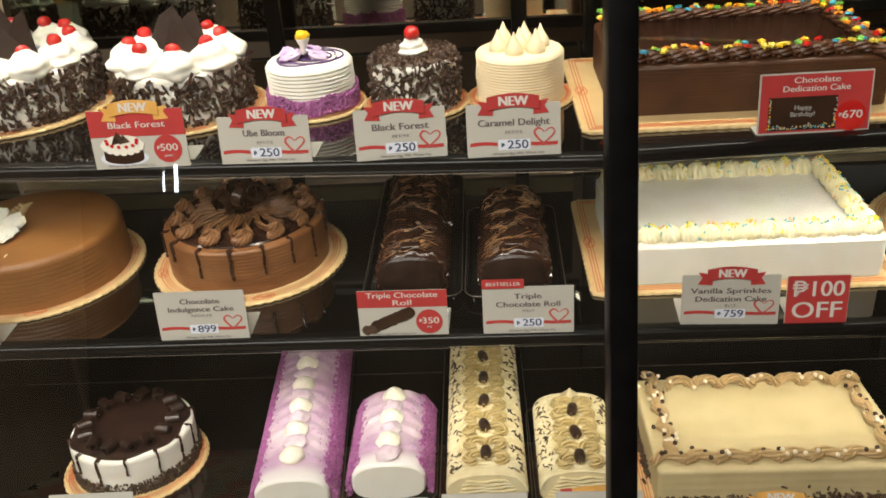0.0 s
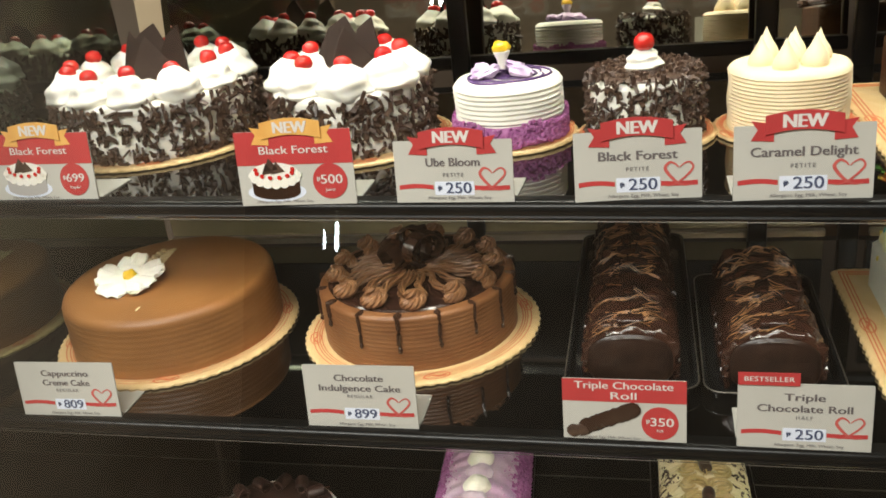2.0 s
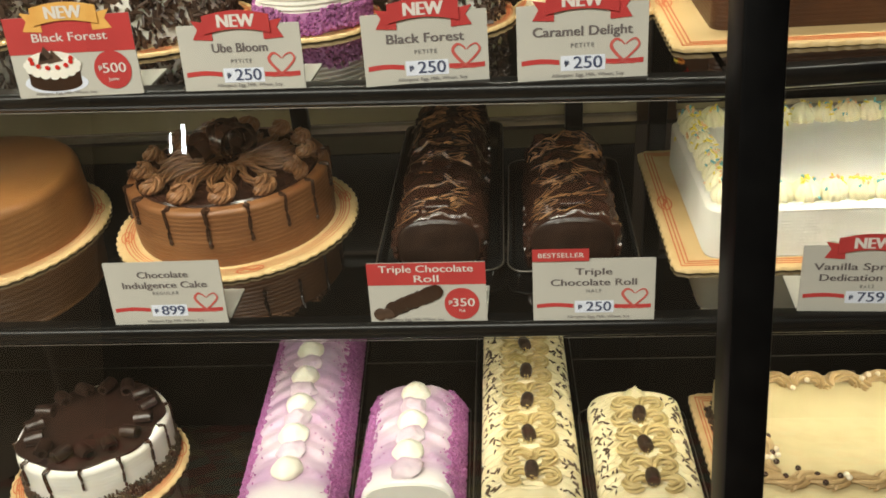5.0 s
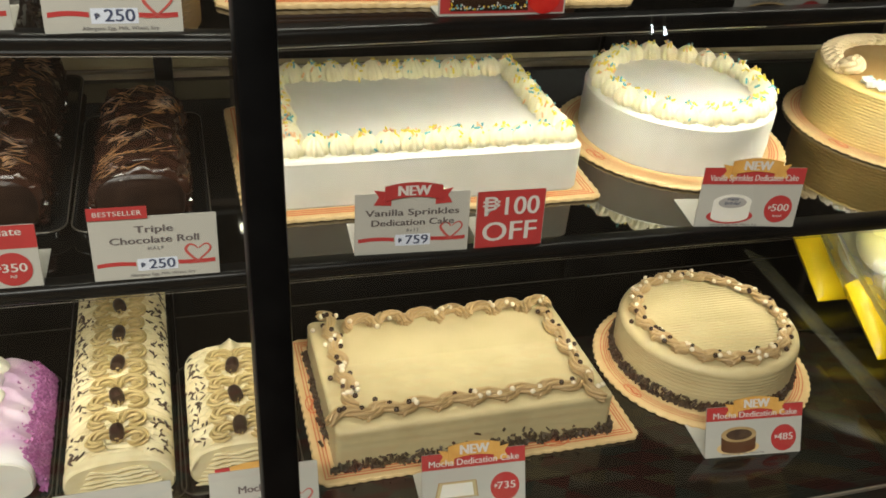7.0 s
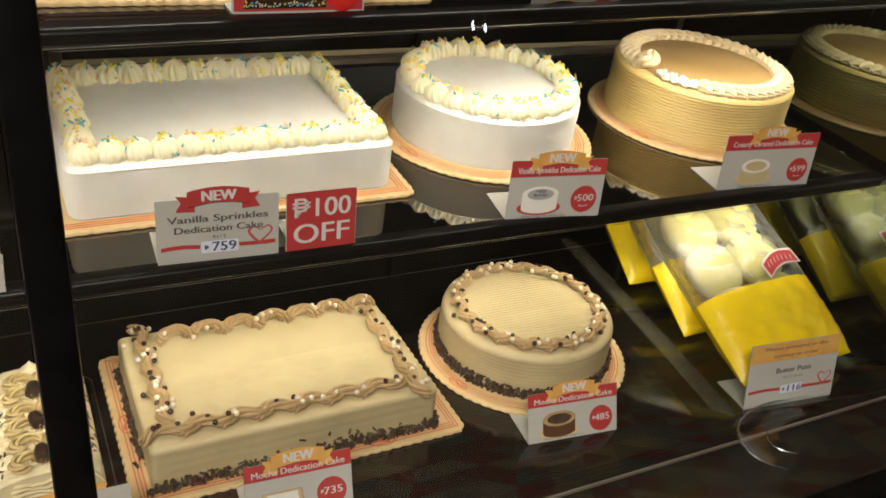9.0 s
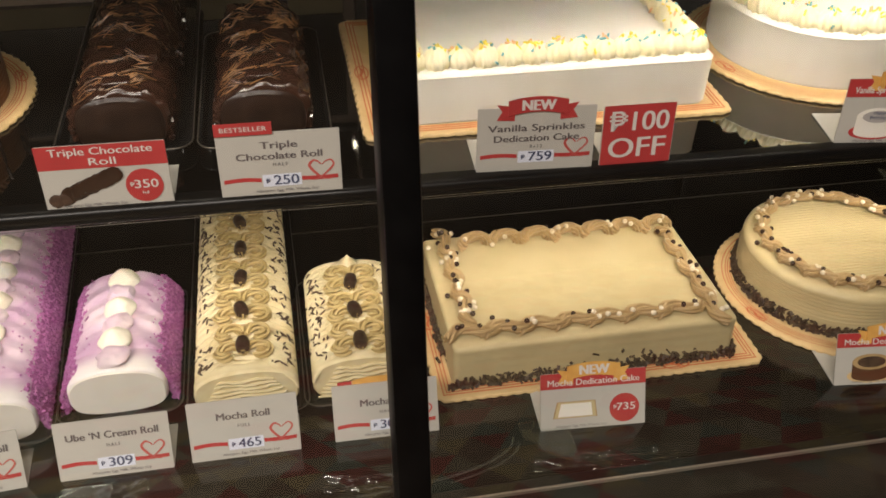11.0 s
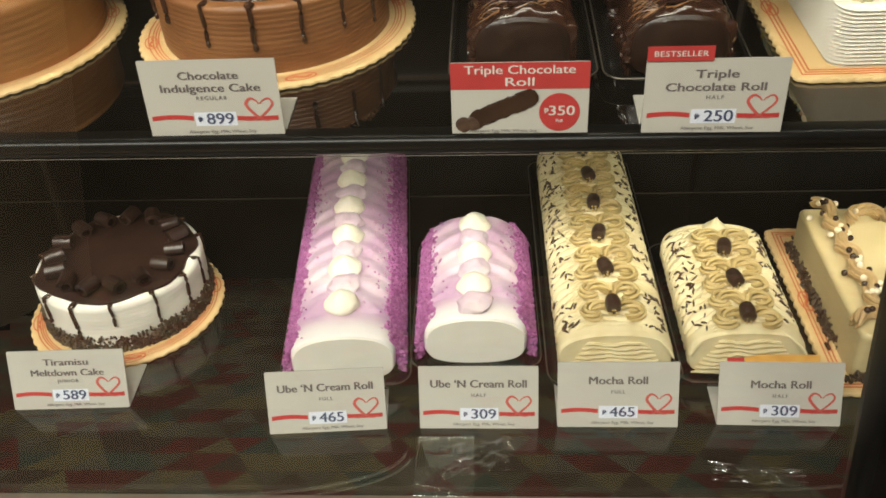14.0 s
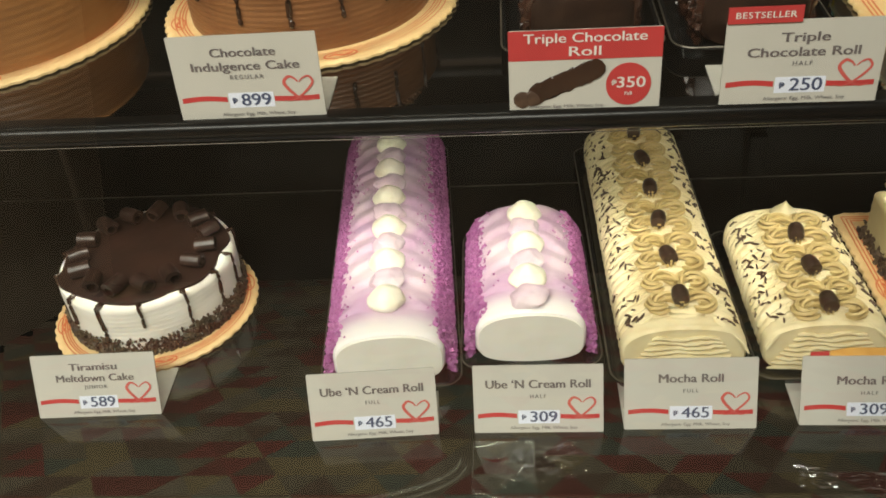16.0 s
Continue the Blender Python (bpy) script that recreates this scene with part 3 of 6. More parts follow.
def round_board(parent, R, marks=(20, 110, 200, 290), ox=0.0, oy=0.0):
    n, k = 240, int(round(2 * math.pi * R / 0.0125))
    def sc(a, r, z):
        return r * (1 - 0.020 * (1 - abs(math.cos(k * a / 2)))) if r > R * 0.9 else r
    b = part("cake_board", lathe([(R * 0.97, 0), (R, 0.0012), (R, 0.003), (R * 0.985, 0.0042), (R * 0.95, 0.0042), (0.01, 0.0042)], n, sc).mesh("cake_board", BOARD), parent, T(ox, oy, 0), "scalloped gold cardboard cake board")
    for f in (0.855, 0.875, 0.895, 0.925):
        ring = lathe([(R * f - 0.0006, 0.0043), (R * f + 0.0006, 0.0046)], 96)
        ring.f = ring.f[:-2]
        part("printed_ring", ring.mesh("printed_ring", BOARDRED), b)
    for a in marks:
        part("printed_mark", oval_mark().mesh("printed_mark", BOARDRED), b, T(0.905 * R * math.cos(radians(a)), 0.905 * R * math.sin(radians(a)), 0.0046, a + 90) @ Matrix.Diagonal((1.7, 0.75, 1, 1)))
    return b


def rect_board(parent, hx, hy, oy=0.0, ox=0.0):
    pts = dense(rrect(hx, hy, 0.012, 4), 0.0022)
    acc, out = 0.0, []
    for i, p in enumerate(pts):
        q = pts[i - 1]
        acc += math.hypot(p[0] - q[0], p[1] - q[1])
        l = math.hypot(*p)
        out.append((p[0] * (1 - 0.0022 * (1 - abs(math.cos(math.pi * acc / 0.0125))) / l * 1.0), p[1] * (1 - 0.0022 * (1 - abs(math.cos(math.pi * acc / 0.0125))) / l)))
    g = Geo().rings([[(x * k, y * k, z) for x, y in out] for k, z in ((0.99, 0), (1, 0.001), (1, 0.003), (0.993, 0.0042))])
    b = part("cake_board", g.mesh("cake_board", BOARD), parent, T(ox, oy, 0), "scalloped gold rectangular cake board")
    for o in (0.008, 0.0115, 0.015):
        for x0, x1, y0, y1 in ((-hx + o, hx - o, -hy + o, -hy + o + 0.0012), (-hx + o, hx - o, hy - o - 0.0012, hy - o), (-hx + o, -hx + o + 0.0012, -hy + o + 0.002, hy - o - 0.002), (hx - o - 0.0012, hx - o, -hy + o + 0.002, hy - o - 0.002)):
            part("printed_line", box(x0, x1, y0, y1, 0.0043, 0.0047).mesh("printed_line", BOARDRED), b)
    for x, y, a in ((-hx + 0.0125, 0, 90), (hx - 0.0125, 0, 90), (0.08, -hy + 0.0125, 0)):
        part("printed_mark", oval_mark().mesh("printed_mark", BOARDRED), b, T(x, y, 0.0048, a) @ Matrix.Diagonal((1.9, 0.9, 1, 1)))
    return b


BT = 0.0043  # top of a board

# ---- round cakes ----


def flakes(count, R, h, seed, z0=0.0, top=False, size=0.0055):
    g, rnd = Geo(), random.Random(seed)
    for _ in range(count):
        a, z = rnd.uniform(0, 2 * math.pi), z0 + (h - z0) * rnd.random() ** 1.25
        r = R + rnd.uniform(-0.0005, 0.0022)
        if top and rnd.random() < 0.35:
            r, z = R * math.sqrt(rnd.random()), h + rnd.uniform(0, 0.0015)
        g.chip((r * math.cos(a), r * math.sin(a), z), size * rnd.uniform(0.5, 1.35), size * rnd.uniform(0.22, 0.42), size * rnd.uniform(0.10, 0.2), rnd)
    return g


def black_forest(name, label, x, y, z, R, Rb, h, dollops, seed, shards):
    c = thing(name, label, "cake", T(x, y, z), "black forest cakes")
    round_board(c, Rb)
    part("sponge_body", lathe(rib_profile(R, h, 3, 0.0006, 0.006), 72, wobble(0.003, seed)).mesh("sponge_body", CREAM), c, T(0, 0, BT), "white whipped cream")
    part("chocolate_flakes", flakes(int(R * 12500), R + 0.0012, h * 0.97, seed, size=0.0062).mesh("chocolate_flakes", FLAKE, False), c, T(0, 0, BT), "dark chocolate shavings", "stuff")
    dr = 0.80 * math.pi * R / dollops * 1.12
    dms = [dollop(dr * 1.0, 0.034, 1.7 + 0.3 * k, 42, 2.1 * k + seed, 0.075).mesh("cream_dollop", CREAM) for k in range(3)]
    cm = blob(0.0088, 0.0088, 0.0080, seed, 0.1).mesh("cherry", CHERRY)
    rr = R - dr * 0.78
    for i in range(dollops):
        a = 2 * math.pi * i / dollops + 0.25
        part("cream_dollop", dms[i % 3], c, T(rr * math.cos(a), rr * math.sin(a), BT + h - 0.005, i * 40, 1 + 0.06 * math.sin(i * 2.1)))
        part("cherry", cm, c, T((rr - 0.003) * math.cos(a), (rr - 0.003) * math.sin(a), BT + h + 0.0265 + 0.001 * math.sin(i * 3), i * 67), "glossy red cherry")
    for i in range(shards):
        w, hh = 0.033 - 0.003 * i, 0.054 - 0.004 * (i % 2)
        tri = plate([(-w, 0), (w, 0), (w * (0.25 - 0.3 * (i % 2)), hh), (-w * 0.3, hh * 0.8)], -0.001, 0.001)
        a = 40 + i * 55
        part("chocolate_shard", tri.mesh("chocolate_shard", SHARD, False), c, T(0.25 * R * math.cos(a), 0.3 * R * math.sin(a * 1.3), BT + h + 0.004, 15 + 35 * math.sin(i * 2.6)) @ Matrix.Rotation(radians(-18), 4, "X"), "dark chocolate shard")
    for i in range(9):
        a = i * 2.4
        q = R * 0.5 * math.sqrt((i + 0.3) / 9)
        part("cream_mound", blob(0.02, 0.02, 0.012, i).mesh("cream_mound", CREAM), c, T(q * math.cos(a), q * math.sin(a), BT + h))
    return c


black_forest("black_forest_cake", "large black forest cake with cherries and chocolate shards on gold board", -0.578, 0.236, Z1, 0.106, 0.123, 0.058, 12, 3, 4)
black_forest("black_forest_cake", "smaller black forest cake with cherries on a gold board", -0.344, 0.198, Z1, 0.077, 0.098, 0.058, 8, 8, 3)


def ube_bloom(x, y, z):
    c = thing("ube_bloom_cake", "petite white ribbed cake with purple crumb base and lilac flower", "cake", T(x, y, z))
    R, h = 0.0505, 0.055
    round_board(c, 0.064, (30, 210))
    part("cream_body", lathe(rib_profile(R, h, 11, 0.0011, 0.006), 72, wobble(0.0015, 4)).mesh("cream_body", CREAM), c, T(0, 0, BT), "white ribbed cream")
    part("crumb_band", lathe([(R + 0.0005, 0), (R + 0.003, 0.001), (R + 0.003, 0.014), (R + 0.0012, 0.019), (R - 0.001, 0.0195)], 90, wobble(0.003, 1)).mesh("crumb_band", UBECRUMB), c, T(0, 0, BT), "purple ube crumbs")
    g, rnd = Geo(), random.Random(5)
    for _ in range(900):
        a = rnd.uniform(0, 6.283)
        zz = 0.021 * rnd.random() + 0.003 * math.sin(5 * a)
        g.chip(((R + 0.0035) * math.cos(a), (R + 0.0035) * math.sin(a), max(zz, 0.001)), 0.0016, 0.0014, 0.0012, rnd)
    part("crumbs", g.mesh("crumbs", UBECRUMB, False), c, T(0, 0, BT), kind="stuff")
    g = Geo()
    for k in range(11):
        a0 = k * 0.9
        pts = [((0.005 + 0.0036 * k * 0.9 + 0.004 * math.sin(a * 3 + k)) * math.cos(a + a0), (0.005 + 0.0033 * k + 0.004 * math.sin(a * 3 + k)) * math.sin(a + a0), h + 0.001) for a in [i * 0.25 for i in range(19)]]
        g.tube(pts, 0.0012, 6)
    part("swirl", g.mesh("swirl", UBEDARK), c, T(0, 0.004, BT), "dark purple jam swirls")
    for i, (dx, dy, r) in enumerate(((-0.020, -0.008, 0.014), (0.016, -0.010, 0.013), (0.004, 0.014, 0.013), (-0.030, 0.006, 0.010))):
        part("petal", blob(r * 1.1, r * 0.9, 0.0050, i, 0.45).mesh("petal", PETAL), c, T(dx * 0.85, dy, BT + h + 0.006, 30 * i) @ Matrix.Rotation(radians(20 * (1 if dx > 0 else -1)), 4, "Y"))
    part("flower_stem", lathe([(0.004, 0), (0.0045, 0.008), (0.008, 0.016), (0.006, 0.018)], 18).mesh("flower_stem", CREAM), c, T(-0.003, -0.004, BT + h + 0.008))
    part("flower_heart", blob(0.0085, 0.0085, 0.006, 3, 0.3).mesh("flower_heart", YELLOW), c, T(-0.003, -0.004, BT + h + 0.028), "yellow flower centre")
    return c


ube_bloom(-0.186, 0.187, Z1)


def black_forest_petite(x, y, z):
    c = thing("black_forest_cake", "petite black forest cake wrapped in chocolate shavings with one cherry", "cake", T(x, y, z), "black forest cakes")
    R, h = 0.0490, 0.055
    round_board(c, 0.064, (30, 210))
    part("cream_body", lathe(rib_profile(R, h, 3, 0.0006, 0.006), 64, wobble(0.003, 7)).mesh("cream_body", CREAM), c, T(0, 0, BT), "white cream")
    part("chocolate_top", lathe([(R * 0.95, 0), (R * 0.9, 0.002), (0.01, 0.0025)], 48).mesh("chocolate_top", FLAKE), c, T(0, 0, BT + h))
    part("chocolate_flakes", flakes(1400, R + 0.001, h, 12, top=True, size=0.0050).mesh("chocolate_flakes", FLAKE, False), c, T(0, 0, BT), "dark chocolate shavings", "stuff")
    part("cream_dollop", dollop(0.017, 0.024, 3.0).mesh("cream_dollop", CREAM), c, T(0, 0, BT + h))
    part("cherry", blob(0.0095, 0.0095, 0.0085, 2, 0.1).mesh("cherry", CHERRY), c, T(0, -0.002, BT + h + 0.026), "glossy red cherry")


black_forest_petite(-0.061, 0.177, Z1)


def caramel_petite(x, y, z):
    c = thing("caramel_delight_cake", "petite ivory ribbed cake topped with pointed cream kisses", "cake", T(x, y, z))
    R, h = 0.0505, 0.055
    round_board(c, 0.064, (30, 210))
    part("cream_body", lathe(rib_profile(R, h, 15, 0.0008, 0.005), 72, wobble(0.0015, 9)).mesh("cream_body", IVORY), c, T(0, 0, BT), "ivory ribbed icing")
    km = kiss(0.0108, 0.0285).mesh("cream_kiss", IVORY)
    for i in range(7):
        a = 2 * math.pi * i / 6 + 0.25
        r = 0.0255 if i < 6 else 0
        part("cream_kiss", km, c, T(r * math.cos(a), r * math.sin(a), BT + h - 0.002, 0, 1 + 0.05 * math.sin(i * 4)))


caramel_petite(0.062, 0.182, Z1)


def cappuccino(x, y, z):
    c = thing("cappuccino_cake", "round cappuccino brown cake with white flower and beige leaf", "cake", T(x, y, z))
    R, h = 0.115, 0.064
    round_board(c, 0.1345)
    part("icing", lathe(rib_profile(R, h, 9, 0.00018, 0.009, 0.0015), 96, wobble(0.0012, 2)).mesh("icing", CAPP), c, T(0, 0, BT), "smooth brown icing")
    f = part("sugar_flower", blob(0.010, 0.010, 0.004, 1, 0.2).mesh("sugar_flower", CREAM), c, T(-0.030, -0.027, BT + h + 0.007, 10, 1.32) @ Matrix.Rotation(radians(14), 4, "X"), "white sugar flower")
    pm = blob(0.0145, 0.0125, 0.0035, 5, 0.55, 22, 9)
    pm.v = [(px, py, pz + 14 * max(px + 0.004, 0) ** 2 + 0.0012 * math.sin(py * 700) * max(px, 0) / 0.0145) for px, py, pz in pm.v]
    pm = pm.mesh("petal", CREAM)
    for i in range(5):
        part("petal", pm, f, Matrix.Rotation(radians(72 * i + 18), 4, "Z") @ Matrix.Translation((0.0145, 0, 0.0005 * i)))
    part("flower_heart", blob(0.0062, 0.0062, 0.004, 1, 0.35).mesh("flower_heart", YELLOW), f, T(0, 0, 0.0035))
    part("leaf_stem", Geo().tube([(-0.033 - 0.003 * math.sin(k * 0.5), -0.006 + 0.0078 * k, BT + h + 0.001) for k in range(10)], 0.0010, 5).mesh("leaf_stem", LEAF), c)
    for i in range(14):
        t = (i // 2) / 6
        side = 1 if i % 2 else -1
        part("leaf_lobe", blob(0.0120 - 0.0050 * t, 0.0036, 0.0016, i, 0.1).mesh("leaf_lobe", LEAF), c, T(-0.034 + side * (0.0080 - 0.003 * t), 0.006 + 0.056 * t, BT + h + 0.0012, 90 - side * 42))
    part("cream_fleck", blob(0.0012, 0.005, 0.001, 1).mesh("cream_fleck", PALEYEL), c, T(0.009, -0.084, BT + h + 0.0005))


cappuccino(-0.580, 0.178, Z2)


def drips(parent, R, h, count, seed, wid=0.0026, lmin=0.018, lmax=0.046):
    rnd = random.Random(seed)
    for i in range(count):
        a = 360 * (i + rnd.uniform(-0.15, 0.15)) / count
        L, w, r = rnd.uniform(lmin, lmax), wid * rnd.uniform(0.8, 1.2), R + 0.0012
        g = Geo().tube([(r - 0.010, 0, h + 0.0012), (r - 0.003, 0, h + 0.0006)] + [(r, 0.0006 * math.sin(k + i), h - L * k / 6) for k in range(7)], w, 7)
        g.add(blob(w * 1.15, w * 1.1, w * 1.7, i, 0.1, 8, 6), T(r, 0, h - L))
        g.add(blob(w * 2.4, w * 1.9, w * 0.8, i, 0.1, 10, 6), T(r - 0.005, 0, h))
        part("chocolate_drip", g.mesh("chocolate_drip", DARK), parent, T(0, 0, BT, a), "dark chocolate drip")


def indulgence(x, y, z):
    c = thing("chocolate_indulgence_cake", "round ribbed chocolate cake with drips, piped rosettes and curls", "cake", T(x, y, z))
    R, h = 0.1035, 0.060
    round_board(c, 0.1275)
    part("icing", lathe(rib_profile(R, h, 12, 0.0003, 0.005), 96, wobble(0.0012, 6)).mesh("icing", CHOC), c, T(0, 0, BT), "ribbed milk chocolate icing")
    drips(c, R, h, 16, 4, 0.0020, 0.020, 0.046)
    part("glaze", lathe([(R - 0.010, 0), (R - 0.012, 0.002), (0.005, 0.0022)], 64).mesh("glaze", GANACHE), c, T(0, 0, BT + h))
    rm = swirl(0.0158, 0.021, 0.0062, 1.5, 34, 0.022, 5).mesh("rosette", ROSE)
    for i in range(13):
        a = 2 * math.pi * i / 13 + 0.1
        part("rosette", rm, c, T(0.083 * math.cos(a), 0.083 * math.sin(a), BT + h, i * 53, 1 + 0.07 * math.sin(i * 5)))
    sm = rope([(-0.030 + 0.0027 * k, 0.0035 * math.sin(k * 0.32), 0.004 + 0.003 * math.sin(math.pi * k / 21)) for k in range(22)], 0.0042, 4, 0.070).mesh("piped_ridge", ROSE)
    for i in range(20):
        a = 2 * math.pi * i / 20 + 0.35
        part("piped_ridge", sm, c, T(0.044 * math.cos(a), 0.044 * math.sin(a), BT + h + 0.001, math.degrees(a)))
    rnd = random.Random(3)
    for i in range(9):
        r0, w = rnd.uniform(0.016, 0.024), rnd.uniform(0.009, 0.014)
        arc = [(r0 * (1 - 0.012 * k) * math.cos(0.2 * k - 0.6), r0 * (1 - 0.012 * k) * math.sin(0.2 * k - 0.6)) for k in range(27)]
        g = Geo().rings([[(q[0] * k, s, q[1] * k) for k, s in ((1, -w / 2), (1, w / 2), (0.92, w / 2), (0.92, -w / 2))] for q in arc])
        q = 0.024 * (i > 0)
        part("chocolate_curl", g.mesh("chocolate_curl", DARK), c, T(q * math.cos(i * 1.9), q * math.sin(i * 1.9), BT + h + 0.023 + 0.012 * (i % 3 == 0), i * 71) @ Matrix.Rotation(radians(rnd.uniform(-30, 30)), 4, "X"), "dark chocolate curl")


indulgence(-0.2985, 0.190, Z2)


def sprinkles(parent, count, place, seed, mats, size=0.0022, name="sprinkles"):
    rnd = random.Random(seed)
    for m in mats:
        g = Geo()
        for _ in range(count // len(mats)):
            p = place(rnd)
            if p:
                g.chip(p, size * 1.5, size * 0.45, size * 0.4, rnd)
        if g.v:
            part(name, g.mesh(name, m, False), parent, kind="stuff")


def vanilla_round(x, y, z):
    c = thing("vanilla_sprinkles_cake", "round white ribbed cake with piped rosettes and sprinkles", "cake", T(x, y, z), "vanilla sprinkles cakes")
    R, h = 0.108, 0.059
    round_board(c, 0.136)
    part("icing", lathe(rib_profile(R, h, 17, 0.0019, 0.004), 96, wobble(0.001, 3)).mesh("icing", CREAM), c, T(0, 0, BT), "white combed icing")
    rm = rosette(0.0130, 0.0195, 11, 0.35, 0.12, 66, plump=True).mesh("rosette", PALEYEL)
    for i in range(25):
        a = 2 * math.pi * i / 25
        part("rosette", rm, c, T((R - 0.0145) * math.cos(a), (R - 0.0145) * math.sin(a), BT + h - 0.001, i * 31, 1 + 0.05 * math.sin(i * 3.3)))

    def place(rnd):
        a = 2 * math.pi * rnd.randrange(25) / 25 + rnd.gauss(0, 0.03)
        r = R - 0.016 + rnd.gauss(0, 0.006)
        return (r * math.cos(a), r * math.sin(a), BT + h + 0.0186 - 28 * (r - R + 0.016) ** 2)
    sprinkles(c, 200, place, 4, (SPRYEL, SPRYEL, TEAL, SPRPINK), 0.0022)


vanilla_round(0.645, 0.192, Z2)


def caramel_round(x, y, z):
    c = thing("caramel_cake", "round caramel cake with twisted cream border and tiny flowers", "cake", T(x, y, z))
    R, h = 0.118, 0.070
    round_board(c, 0.140)
    part("icing", lathe(rib_profile(R, h, 17, 0.0010, 0.005), 96, wobble(0.001, 5)).mesh("icing", CARAMEL), c, T(0, 0, BT), "caramel combed icing")
    part("caramel_top", lathe([(R * 0.86, 0), (R * 0.85, 0.001), (0.005, 0.0012)], 64).mesh("caramel_top", CARAMELTOP), c, T(0, 0, BT + h + 0.0006), "glossy caramel")
    sm = shell(0.027, 0.0070, 7, 42).mesh("piped_shell", CARAMELPIPE)
    for i in range(46):
        deg = 360 * i / 46 - 131
        if deg > 177:
            continue
        a = radians(deg)
        part("piped_shell", sm, c, T((R - 0.019) * math.cos(a), (R - 0.019) * math.sin(a), BT + h - 0.001, deg + 24))
    part("end_rosette", swirl(0.019, 0.024, 0.0075, 1.5, 26, 0.03).mesh("end_rosette", CARAMELPIPE), c, T((R - 0.022) * math.cos(radians(180)), (R - 0.022) * math.sin(radians(180)), BT + h))
    for i in range(7):
        a = radians(-163 + 4.2 * i)
        q = R - 0.018 + 0.006 * (i % 2)
        fm = part("sugar_flower", blob(0.0075, 0.0070, 0.005, i, 0.5).mesh("sugar_flower", CREAM), c, T(q * math.cos(a), q * math.sin(a), BT + h + 0.0055))
        part("flower_fleck", blob(0.0024, 0.0015, 0.001, i).mesh("flower_fleck", TEAL), fm, T(0.0005, -0.002, 0.0052))


caramel_round(0.966, 0.184, Z2)


def pearls(parent, pts, seed, r=0.0030):
    rnd = random.Random(seed)
    w, d = blob(r, r, r, 0, 0.0, 10, 6).mesh("sugar_pearl", PEARL), blob(r, r, r, 0, 0.0, 10, 6).mesh("chocolate_pearl", DARK)
    for p in pts:
        k = rnd.random() < 0.62
        part("sugar_pearl" if k else "chocolate_pearl", w if k else d, parent, T(*p))


def crumb_band(fn, count, seed, hmax=0.014, size=0.003):
    g, rnd = Geo(), random.Random(seed)
    for _ in range(count):
        x, y = fn(rnd)
        z = hmax * rnd.random() ** 1.8
        g.chip((x, y, z + 0.001), size * rnd.uniform(0.5, 1.4), size * rnd.uniform(0.3, 0.6), size * rnd.uniform(0.2, 0.5), rnd)
    return g


def mocha_round(x, y, z):
    c = thing("mocha_cake", "round mocha cake with piped border, pearls and chocolate crumbs", "cake", T(x, y, z), "mocha dedication cakes")
    R, h = 0.108, 0.056
    round_board(c, 0.1325, ox=-0.003, oy=-0.006)
    part("icing", lathe(rib_profile(R, h, 10, 0.0003, 0.008), 96, wobble(0.001, 8)).mesh("icing", MOCHA), c, T(0, 0, BT), "smooth mocha icing")
    g = Geo()
    for i in range(34):
        yy = -0.083 + 0.166 * i / 33
        hw = math.sqrt(max(0.084 ** 2 - yy ** 2, 0))
        g.tube([(-hw, yy, h + 0.0008), (0, yy, h + 0.0012), (hw, yy, h + 0.0010)], 0.0016, 5)
    part("combed_top", g.mesh("combed_top", MOCHA), c, T(0, 0, BT))
    sm = rope([(-0.022 + 0.0021 * k, 0.0060 * math.sin(k * 0.30 - 0.2), 0.0055 + 0.003 * math.sin(math.pi * k / 21)) for k in range(22)], 0.0057, 5, 0.055).mesh("piped_shell", MOCHAPIPE)
    pts = []
    rnd = random.Random(6)
    for i in range(19):
        deg = 360 * i / 19
        a = radians(deg)
        part("piped_shell", sm, c, T((R - 0.020) * math.cos(a), (R - 0.020) * math.sin(a), BT + h - 0.001, deg + 105))
        for _ in range(4):
            b = a + rnd.uniform(-0.16, 0.16)
            r = R - 0.020 + rnd.gauss(0, 0.0055)
            pts.append((r * math.cos(b), r * math.sin(b), BT + h + 0.0122 - 0.4 * abs(r - R + 0.020)))
    pearls(c, pts, 2)
    part("chocolate_crumbs", crumb_band(lambda r: (lambda a, q: (q * math.cos(a), q * math.sin(a)))(r.uniform(0, 6.283), R + r.uniform(0, 0.004)), 1500, 3).mesh("chocolate_crumbs", CRUMBDARK, False), c, T(0, 0, BT), "dark chocolate crumbs", "stuff")


mocha_round(0.683, 0.069, Z3)


